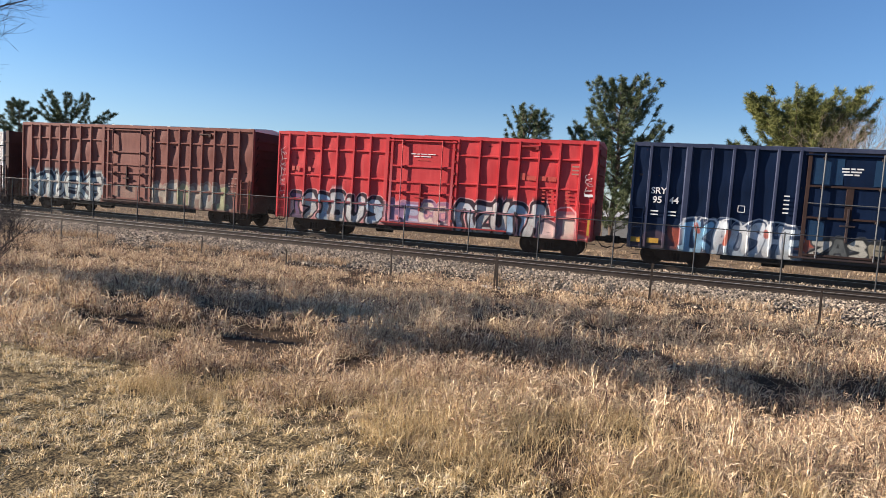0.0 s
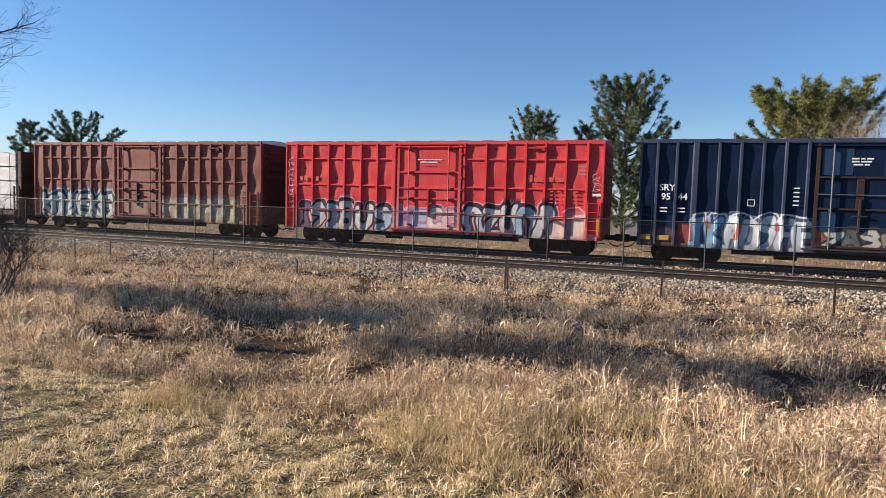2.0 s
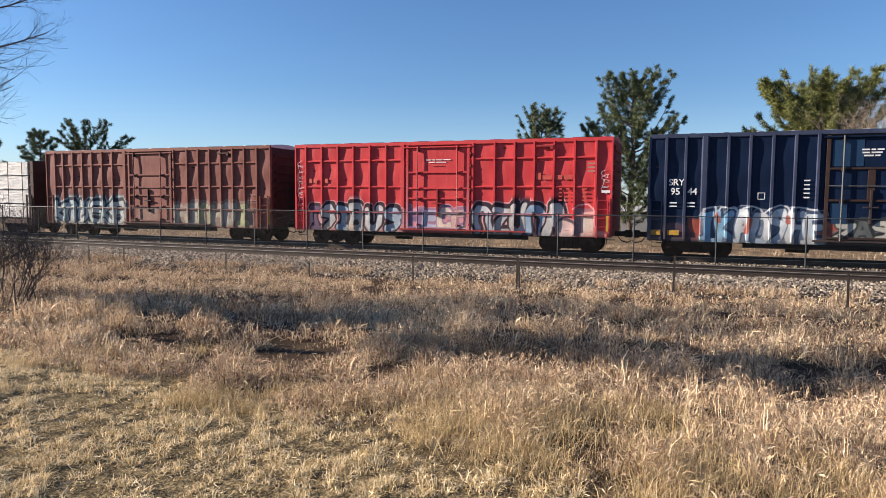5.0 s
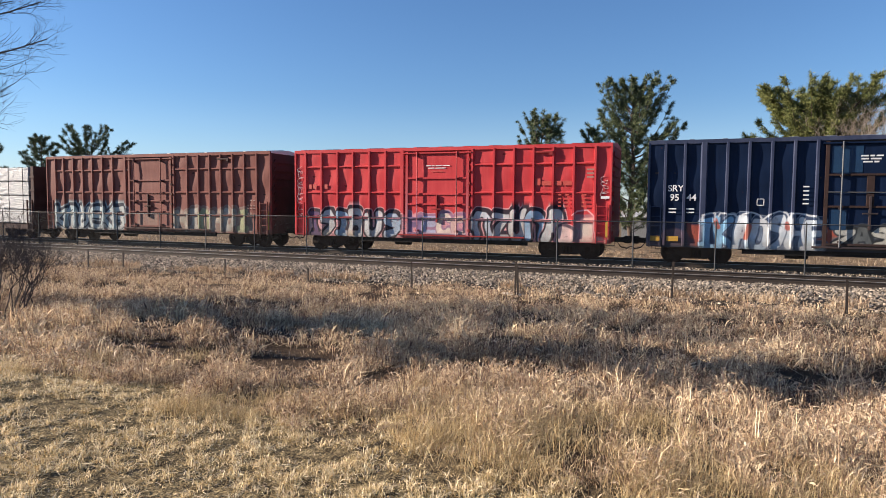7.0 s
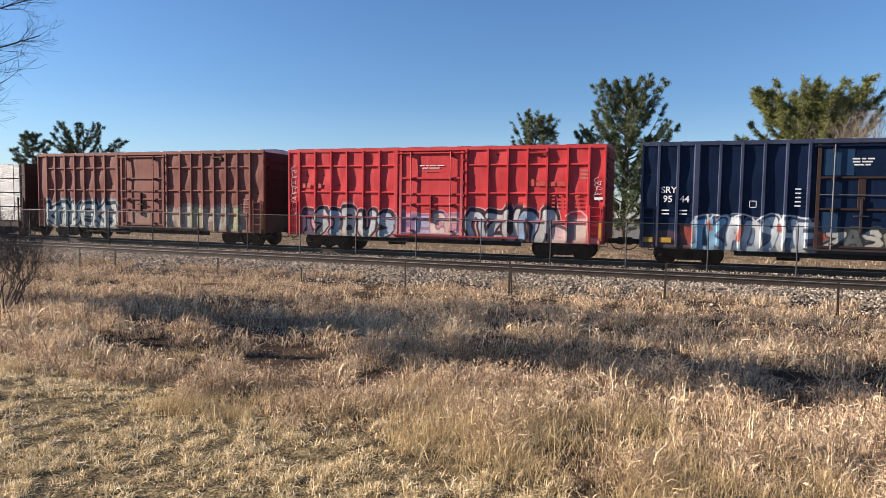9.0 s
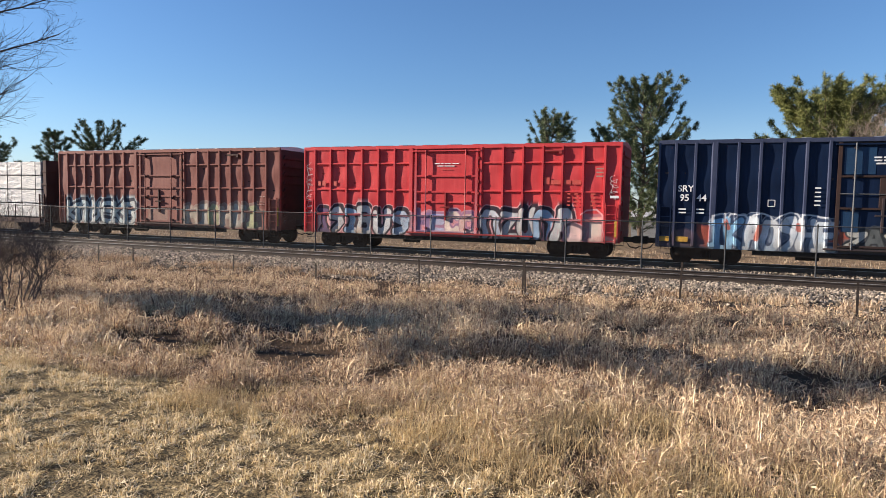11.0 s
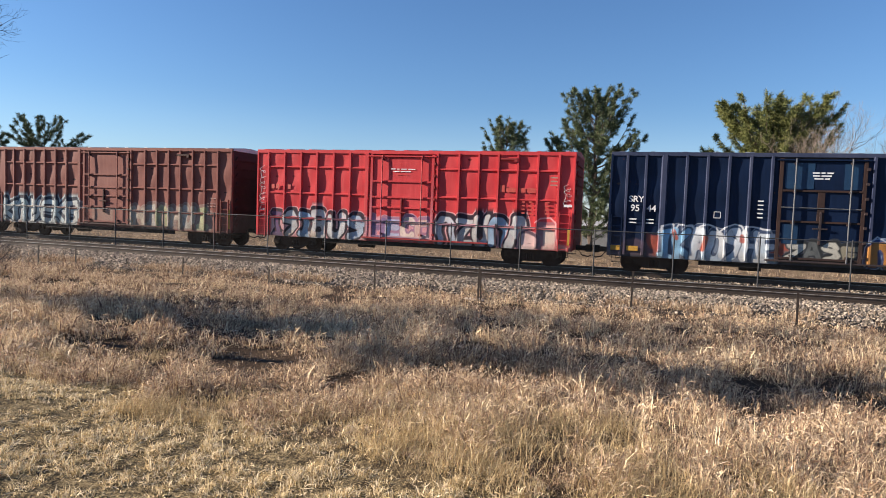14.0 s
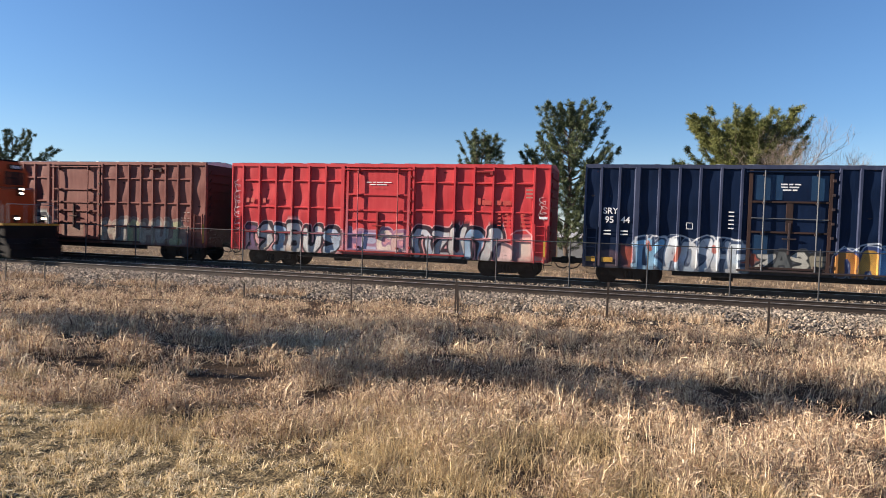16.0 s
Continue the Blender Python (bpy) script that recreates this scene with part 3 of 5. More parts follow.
def boxcar(name, label, x0, length, zb, zt, ribs, wide, bands, door, rods, door_bars, paint, roof_mat, door_mat, seed, end_mat, sprayed):
    W = 3.1
    # blue car: ribs and top chord get the paler blue with painted-in sunlight
    rib_mat = blue_worn_sunlit if paint is blue_paint else paint
    car = thing(name, label, "boxcar", (x0, 28.04, 0))
    shell = prism(bmesh.new(), [(0.06, zb), (W - 0.06, zb), (W - 0.06, zt - 0.12), (0.06, zt - 0.12)], "x", 0.05, length - 0.05)
    part("body", shell, end_mat, car)
    # roof with cross ribs
    rf = prism(bmesh.new(), [(0.03, zt - 0.1), (W - 0.03, zt - 0.1), (W - 0.03, zt - 0.01), (W / 2, zt + 0.13), (0.03, zt - 0.01)], "x", 0.0, length)
    roof = part("roof", rf, roof_mat, car)
    k = 12
    for i in range(k + 1):
        x = 0.4 + (length - 0.8) * i / k
        bm = prism(bmesh.new(), [(0.1, zt - 0.02), (W - 0.1, zt - 0.02), (W - 0.1, zt + 0.025), (W / 2, zt + 0.16), (0.1, zt + 0.025)], "x", x - 0.09, x + 0.09)
        part("roof_rib", bm, roof_mat, roof)
    for side in (0, 1):
        fl = pose(length, W, 0, 0, 0, 180) if side else Matrix()

        def add(pname, bm, material, lab="", to=car):
            if side:
                bmesh.ops.transform(bm, matrix=fl, verts=bm.verts)
            ob = part(pname, bm, material, to, lab)
            if not side and material in (paint, rib_mat):
                sprayed.paint(ob)
            return ob
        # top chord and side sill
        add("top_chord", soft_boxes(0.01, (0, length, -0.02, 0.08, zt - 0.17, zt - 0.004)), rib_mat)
        add("side_sill", loft([(0.0, zb - 0.02), (0.0, zb + 0.03), (0.0, zb + 0.085), (0.0, zb + 0.14), (0.1, zb + 0.14), (0.1, zb - 0.02)], np.linspace(0, length, 2 if side else 500), "x"), paint)
        add("sill_web", boxes((3.6, length - 3.6, 0.12, 0.2, zb - 0.22, zb)), dark_steel)
        edges = [0.0] + [r for r in ribs if r < door[0]] + [door[0]], [door[1]] + [r for r in ribs if r > door[1]] + [length]
        for run in edges:
            for a, b in zip(run, run[1:]):
                add("side_panel", dented(a, b, zb + 0.1, zt - 0.15, 0.04, seed * 100 + int(a * 10) + side * 7, fine=not side), paint)
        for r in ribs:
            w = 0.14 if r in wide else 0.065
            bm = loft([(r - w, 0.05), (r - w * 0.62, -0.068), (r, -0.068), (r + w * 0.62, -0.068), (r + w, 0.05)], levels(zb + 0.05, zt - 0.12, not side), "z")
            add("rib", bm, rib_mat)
        for z in bands:
            for run in edges:
                a, b = (run[1], run[-1]) if run[0] == 0.0 else (run[0], run[-2])
                bm = prism(bmesh.new(), [(0.05, z - 0.06), (-0.04, z - 0.025), (-0.04, z + 0.025), (0.05, z + 0.06)], "x", a, b)
                add("side_band", bm, paint)
        for x in (0.0, length - 0.09):
            add("corner_post", soft_boxes(0.015, (x, x + 0.09, -0.03, 0.12, zb, zt - 0.1)), paint)
        # plug door
        d0, d1 = door
        dd = add("door", dented(d0 + 0.1, d1 - 0.1, zb + 0.2, zt - 0.3, 0.0, seed + 5, 0.012, not side), door_mat)
        for x in (d0, d1 - 0.13):
            add("door_post", soft_boxes(0.01, (x, x + 0.13, -0.06, 0.06, zb + 0.1, zt - 0.2)), rust_brown if name == "blue_boxcar" else door_mat, to=dd)
        add("door_track", soft_boxes(0.008, (d0 - 0.35, d1 + 2.6, -0.12, -0.04, zb + 0.1, zb + 0.17)), end_mat, to=dd)
        add("door_top_track", soft_boxes(0.008, (d0 - 0.1, d1 + 0.1, -0.1, 0.02, zt - 0.3, zt - 0.24)), door_mat, to=dd)
        for z in door_bars:
            add("door_bar", soft_boxes(0.008, (d0 + 0.12, d1 - 0.12, -0.06, 0.01, z - 0.04, z + 0.04)), rust_brown if name == "blue_boxcar" else door_mat, to=dd)
        for x in rods:
            bm = bmesh.new()
            tube(bm, [(x, -0.11, zb + 0.15), (x, -0.11, zt - 0.22)], [0.028, 0.028], 8)
            add("lock_rod", bm, paint if name != "blue_boxcar" else grey_steel, to=dd)
            for z in (zb + 0.35, 2.3, 3.5, zt - 0.4):
                add("rod_bracket", boxes((x - 0.06, x + 0.06, -0.12, 0.0, z - 0.04, z + 0.04)), end_mat, to=dd)
        mx = (rods[0] + rods[1]) / 2
        if name == "blue_boxcar":
            add("door_stile", soft_boxes(0.008, (mx - 0.13, mx + 0.11, -0.05, 0.01, 2.4, 3.5)), rust_brown, to=dd)
            bm = bmesh.new()
            tube(bm, [(d0 + 0.12, -0.07, 2.9), (d1 - 0.12, -0.07, 2.88)], [0.02, 0.02], 6)
            add("door_rod", bm, grey_steel, to=dd)
            for x, w, z, h in ((d0 + 0.2, 0.55, 1.5, 0.75), (d0 + 0.2, 1.0, 3.62, 0.98), (d1 - 0.75, 0.6, 3.62, 0.95)):
                add("door_patch", boxes((x, x + w, -0.02, -0.014, z, z + h)), patch_blue, "repainted brighter blue sheet", dd)
        add("lock_handle", soft_boxes(0.01, (mx - 0.25, mx + 0.25, -0.12, -0.06, 2.08, 2.14), (mx - 0.04, mx + 0.04, -0.1, 0.0, 1.5, 2.75)), end_mat, to=dd)
        for z in np.linspace(zb + 0.4, zt - 0.6, 7):
            add("door_roller", boxes((d1 - 0.03, d1 + 0.07, -0.11, 0.0, z - 0.05, z + 0.05)), end_mat, to=dd)
        if side == 0:
            ladder(car, length - 0.62, 0.44, zb - 0.05, 2.4, -0.0, paint, 5)
            ladder(car, 0.12, 0.42, zb - 0.05, 2.4, -0.0, paint, 5)
        for x in (0.2, length - 0.62):
            bm = bmesh.new()
            tube(bm, [(x, 0.05, zb), (x, 0.02, zb - 0.28), (x + 0.42, 0.02, zb - 0.28), (x + 0.42, 0.05, zb)], [0.018] * 4, 6)
            add("step", bm, dark_steel)
    # corrugated ends
    for x, s in ((0.05, -1), (length - 0.05, 1)):
        end = part("end_wall", boxes((min(x, x + s * 0.03), max(x, x + s * 0.03), 0.1, W - 0.1, zb, zt - 0.1)), end_mat, car)
        for z in np.arange(zb + 0.4, zt - 0.3, 0.42):
            bm = prism(bmesh.new(), [(0.25, z - 0.1), (W - 0.25, z - 0.1), (W - 0.4, z + 0.1), (0.4, z + 0.1)], "x", min(x, x + s * 0.09), max(x, x + s * 0.09))
            part("corrugation", bm, end_mat, end)
        coupler(car, x, W / 2, s)
    # underframe, brake gear
    part("centre_sill", boxes((0.3, length - 0.3, W / 2 - 0.25, W / 2 + 0.25, zb - 0.1, zb + 0.05)), dark_steel, car)
    for x in (4.6, 6.2, length - 6.6, length - 4.9):
        part("cross_bearer", boxes((x - 0.08, x + 0.08, 0.2, W - 0.2, zb - 0.14, zb)), dark_steel, car)
    bm = bmesh.new()
    tube(bm, [(5.2, 0.9, zb - 0.22), (6.0, 0.9, zb - 0.22)], [0.18, 0.18], 12)
    part("brake_cylinder", bm, dark_steel, car)
    bogie(car, 1.9, W / 2)
    bogie(car, length - 1.9, W / 2)
    return car


brown_end = plain("brown_end", (0.03, 0.012, 0.01), (0.075, 0.03, 0.024), 4, 0.8)
red_end = plain("red_end", (0.2, 0.014, 0.016), (0.33, 0.03, 0.03), 4, 0.8)
blue_end = plain("blue_end", (0.02, 0.018, 0.022), (0.06, 0.035, 0.03), 4, 0.7)
red_roof = plain("red_roof", (0.35, 0.02, 0.03), (0.5, 0.04, 0.05), 3, 0.6)
blue_roof = plain("blue_roof", (0.06, 0.075, 0.1), (0.16, 0.18, 0.21), 3, 0.5)

red_car = boxcar("red_boxcar", "bright red ribbed boxcar with grey sprayed lettering along its side", -18.81, 15.55, 0.76, 4.95,
       [0.65, 1.55, 2.45, 3.31, 4.2, 5.06, 5.93, 9.4, 10.41, 11.32, 12.2, 13.06, 13.95, 14.85], [5.93], [4.12, 2.87, 1.66],
       (6.12, 9.26), (6.73, 8.68), [3.53, 2.8, 2.33, 1.68, 0.98], red_paint, red_roof, red_paint, 3, red_end, red_spray)
brown_car = boxcar("brown_boxcar", "oxide-brown ribbed boxcar with washed-out pale sprayed lettering", -36.29, 16.02, 0.74, 4.98,
       [0.77, 1.44, 2.22, 2.97, 3.72, 4.51, 5.29, 6.21, 9.73, 10.64, 11.4, 12.15, 12.88, 13.65, 14.39, 15.17], [6.21], [4.12, 2.88, 1.66],
       (6.48, 9.58), (6.97, 8.88), [3.53, 2.85, 2.4, 1.8, 1.0], brown_paint, galvanised, brown_paint, 11, brown_end, brown_spray)
blue_car = boxcar("blue_boxcar", "dark navy blue boxcar with upright ribs and pale sprayed lettering", -1.84, 15.6, 0.7, 4.98,
       [0.67, 1.41, 2.12, 2.97, 3.75, 4.54, 5.31, 6.07, 9.5, 10.2, 10.92, 11.65, 12.4, 13.1, 13.8, 14.5, 15.1], [2.12], [],
       (6.32, 9.27), (6.87, 8.75), [3.54, 2.36, 0.95], blue_paint, blue_roof, blue_paint, 17, blue_end, blue_spray)


def markings():
    """Stencilled marks. What cannot be read is bars."""
    y = 0.01
    letters("marking", "SRY", 0.36, 0.78, 2.93, y - 0.02, white_mark, blue_car)
    letters("marking", "95", 0.37, 0.86, 2.56, y - 0.02, white_mark, blue_car)
    letters("marking", "44", 0.37, 1.5, 2.56, y - 0.02, white_mark, blue_car)

    def bar(car, x, z, w, h, material, yy=y):
        part("marking_bar", boxes((x, x + w, yy - 0.035, yy - 0.03, z, z + h)), material, car)
    rng = random.Random(4)
    for z, words in ((4.2, (0.24, 0.14, 0.22)), (4.09, (0.24, 0.34)), (3.98, (0.3, 0.16))):
        x = 7.8 - sum(words) / 2 - 0.05
        for w in words:
            bar(blue_car, x, z, w, 0.055, white_mark)
            x += w + 0.05
    for i in range(5):
        bar(blue_car, 5.62, 3.08 - i * 0.16, 0.2, 0.05, white_mark)
    for a, b, c, d in ((4.05, 2.62, 0.26, 0.025), (4.05, 2.38, 0.26, 0.025)):
        bar(blue_car, a, b, c, d, white_mark)
    for a in (4.05, 4.285):
        bar(blue_car, a, 2.38, 0.025, 0.26, white_mark)
    for a in (0.82, 1.5):
        for j in range(2):
            bar(blue_car, a, 2.2 - j * 0.14, 0.3, 0.05, white_mark)
    for x in (0.1, 0.78):
        bar(blue_car, x, 0.92, 0.45, 0.2, yellow_mark)
    for z, words in ((4.08, (0.24, 0.14, 0.3, 0.36)), (3.97, (0.3, 0.5))):
        x = 7.72 - sum(words) / 2 - 0.06
        for w in words:
            bar(red_car, x, z, w, 0.04, white_mark)
            x += w + 0.05
    bar(red_car, 7.4, 3.82, 0.6, 0.025, faded_mark)
    # faded emblem word and reporting mark as soft bars
    for x, w, h in ((12.3, 0.22, 0.3), (12.58, 0.42, 0.2), (13.14, 0.3, 0.2), (13.5, 0.38, 0.2)):
        bar(red_car, x, 3.18, w, h, faded_mark)
    for x in (0.82, 1.08, 1.72):
        bar(red_car, x, 3.05, 0.18, 0.22, faded_mark)
    for i in range(4):
        bar(red_car, 13.3, 2.75 - i * 0.16, 0.14, 0.06, faded_mark)
        bar(red_car, 13.6, 2.75 - i * 0.16, 0.16, 0.06, faded_mark)
        bar(red_car, 14.3, 2.75 - i * 0.16, 0.2, 0.06, faded_mark)
    for i in range(3):
        bm = boxes((14.5, 14.8, -0.028, -0.024, 3.5 + i * 0.16, 3.56 + i * 0.16))
        part("marking_bar", bm, brown_mark, red_car)
    for j in range(7):
        for i in range(3):
            if rng.random() < 0.75:
                bar(brown_car, 14.55 + i * 0.2, 1.6 + j * 0.14, 0.13, 0.035, brown_mark)
    # sprayed tag strokes down the corner panels of the red car
    for xc, z0, z1, k in ((0.33, 1.7, 4.1, 16), (15.25, 2.6, 3.5, 7)):
        bm = bmesh.new()
        pts = [(xc + 0.13 * math.sin(i * 0.3) + 0.05 * math.sin(i * 0.71), -0.012, z0 + (z1 - z0) * i / (k * 12) + 0.1 * math.cos(i * 0.3) + 0.03 * math.sin(i * 0.5)) for i in range(k * 12)]
        tube(bm, pts, [0.008] * len(pts), 4)
        part("sprayed_tag", bm, white_mark, red_car)
    part("sprayed_tag", boxes((15.1, 15.45, -0.02, -0.015, 2.62, 2.72)), white_mark, red_car)
    for x in (15.17, 15.37):
        part("reflector", boxes((x - 0.05, x + 0.05, -0.11, -0.1, 1.0, 1.7)), yellow_mark, red_car) if x > 15.3 else None
    part("reflector", boxes((15.8, 15.95, -0.05, -0.045, 0.95, 1.9)), yellow_mark, brown_car)


for car, x in ((red_car, 12.3), (brown_car, 12.7)):
    part("tie_bracket", soft_boxes(0.008, (x, x + 0.75, -0.1, 0.02, 4.58, 4.66), (x + 0.6, x + 0.75, -0.1, 0.02, 4.48, 4.6)), brown_end if car is brown_car else red_end, car)
markings()


def lumber_car():
    x1 = -37.55
    L = 22.0
    car = thing("centrebeam_car", "dark red flat car with end bulkhead and centre frame", "flatcar", (x1 - L, 28.1, 0))
    W = 2.9
    deck = part("deck", soft_boxes(0.02, (0, L, 0, W, 0.62, 0.92)), brown_end, car)
    for x in (0.0, L - 0.28):
        b = part("bulkhead", soft_boxes(0.02, (x, x + 0.28, 0.05, W - 0.05, 0.92, 4.45)), brown_end, car)
        for z in (1.4, 2.2, 3.0, 3.8):
            part("bulkhead_rib", boxes((x - 0.05, x + 0.33, 0.02, W - 0.02, z - 0.05, z + 0.05)), brown_end, b)
    part("centre_wall", boxes((0.3, L - 0.3, W / 2 - 0.06, W / 2 + 0.06, 0.92, 4.4)), brown_end, car)
    for i in range(14):
        x = 0.9 + i * 1.5
        part("centre_post", boxes((x - 0.08, x + 0.08, W / 2 - 0.12, W / 2 + 0.12, 0.92, 4.5)), brown_end, car)
    ladder(car, L - 0.5, 0.42, 0.5, 2.4, 0.0, brown_end, 5)
    bogie(car, 2.0, W / 2)
    bogie(car, L - 2.0, W / 2)
    coupler(car, 0, W / 2, -1)
    coupler(car, L, W / 2, 1)
    n = Nodes("wrap_film")
    crease = n.noise(3.0, 6, (0.6, 1, 1.4), 0.65)
    n.bump(crease, 0.9, 0.12)
    blot = n.step(n.noise(2.2, 2, (1, 1, 1), 0.5, (4, 0, 1)), 0.63, 0.67)
    wrap = n.done(n.mix(n.m("MULTIPLY", blot, 0.35), n.ramp(crease, [(0.3, (0.27, 0.28, 0.29)), (0.7, (0.4, 0.41, 0.41))]), (0.12, 0.15, 0.17)), 0.5)
    for side, ya, yb in ((0, 0.06, 1.36), (1, 1.54, 2.84)):
        for tier in range(4):
            x = L - 0.45
            for col in range(4):
                w = 4.9
                z0 = 0.96 + tier * 0.86
                t = thing("lumber_pack", "lumber pack wrapped in white plastic film, stacked on the flat car", "lumber", (x1 - L + x - w / 2, 28.1 + (ya + yb) / 2, z0), "lumber packs on the flat car")
                bm = soft_boxes(0.025, (-w / 2 + 0.03, w / 2 - 0.03, -0.64, 0.64, 0.03, 0.84))
                part("wrapping", bm, wrap, t)
                for sx in (-1.9, -0.65, 0.65, 1.9):
                    part("strap", boxes((sx - 0.02, sx + 0.02, -0.648, 0.648, 0.028, 0.848)), dark_steel, t)
                for sx in (-1.6, 1.6):
                    part("bearer", boxes((sx - 0.05, sx + 0.05, -0.6, 0.6, 0.0, 0.03)), tie_wood, t)
                x -= w + 0.12


lumber_car()


# ---- fence between the tracks ----
def track_fence():
    y, top, foot = 27.1, 1.7, -0.32
    f = thing("track_fence", "grey steel pipe fence with wire mesh between the two tracks", "fence", (0, y, 0))
    step = 3.05
    xs = [0.77 + step * i for i in range(-16, 6)]
    bm = bmesh.new()
    tube(bm, [(xs[0], 0, top), (xs[-1], 0, top)], [0.02, 0.02], 8)
    part("top_pipe", bm, fence_grey, f)
    for i, x in enumerate(xs):
        bm = bmesh.new()
        tube(bm, [(x, 0, foot), (x, 0, top + 0.03), (x, 0, top + 0.08)], [0.027, 0.027, 0.012], 8)
        part("post", bm, fence_grey, f)
    vs, ts = [], []
    h = top - 0.05
    r = 0.0016
    for s in (-1, 1):
        x = xs[0] - 2
        while x < xs[-1]:
            a, b = (x, x + h) if s > 0 else (x + h, x)
            i = len(vs)
            vs += [(a - r, s * r, -0.1), (a + r, s * r, -0.1), (b + r, s * r, h), (b - r, s * r, h)]
            ts += [(i, i + 1, i + 2), (i, i + 2, i + 3)]
            x += 0.075
    mesh = mesh_np("wire_mesh", np.array(vs), np.array(ts), fence_grey)
    mesh.parent = f
    tagged(mesh, "fine diamond wire mesh", kind="stuff")


fence_grey = plain("fence_grey", (0.025, 0.027, 0.03), (0.06, 0.062, 0.065), 6, 0.6, 0.2)
track_fence()


# ---- line of old steel posts at the field's edge ----
def field_posts():
    rng = random.Random(8)
    for x, y, zt, lean in ((-23.0, 19.5, 0.38, 1.5), (-21.2, 19.6, 0.36, -1), (-16.3, 19.7, 0.22, 2), (-12.6, 19.6, 0.05, 0), (-8.6, 19.6, 0.42, -1.5),
                           (-4.95, 19.0, 0.62, 1), (-4.82, 18.9, 0.55, -2.5), (-0.52, 19.5, 0.75, 0.8), (3.74, 19.3, 0.48, -1), (7.6, 19.4, 0.5, 1)):
        z = float(ground_z(x, y)) - 0.15
        p = thing("steel_post", "thin rusty steel fence post standing in dry grass", "post", (x, y, z), "field fence posts")
        h = zt - z
        lx = math.tan(radians(lean)) * h
        bm = prism(bmesh.new(), [(-0.03, -0.004), (0.03, -0.004), (0.03, 0.004), (0.005, 0.005), (0.004, 0.035), (-0.004, 0.035), (-0.005, 0.005), (-0.03, 0.004)], "y", 0, h)
        for v in bm.verts:
            v.co = Vector((v.co.x + lx * v.co.y / h, v.co.z, v.co.y))
        bmesh.ops.recalc_face_normals(bm, faces=bm.faces)
        part("shaft", bm, post_steel, p)
        for k in range(5):
            zz = h * (0.45 + 0.11 * k)
            part("stud", boxes((lx * zz / h - 0.012, lx * zz / h + 0.012, -0.014, -0.003, zz - 0.008, zz + 0.008)), post_steel, p)
    sl = thing("pale_board", "short weathered pale board lying at the foot of a post", "board", (-5.15, 19.3, float(ground_z(-5.15, 19.3)) + 0.02), turn=-8)
    part("plank", soft_boxes(0.006, (-0.3, 0.3, -0.06, 0.06, 0.0, 0.06)), plain("pale_wood", (0.5, 0.46, 0.4), (0.75, 0.7, 0.62), 6, 0.8), sl)


field_posts()


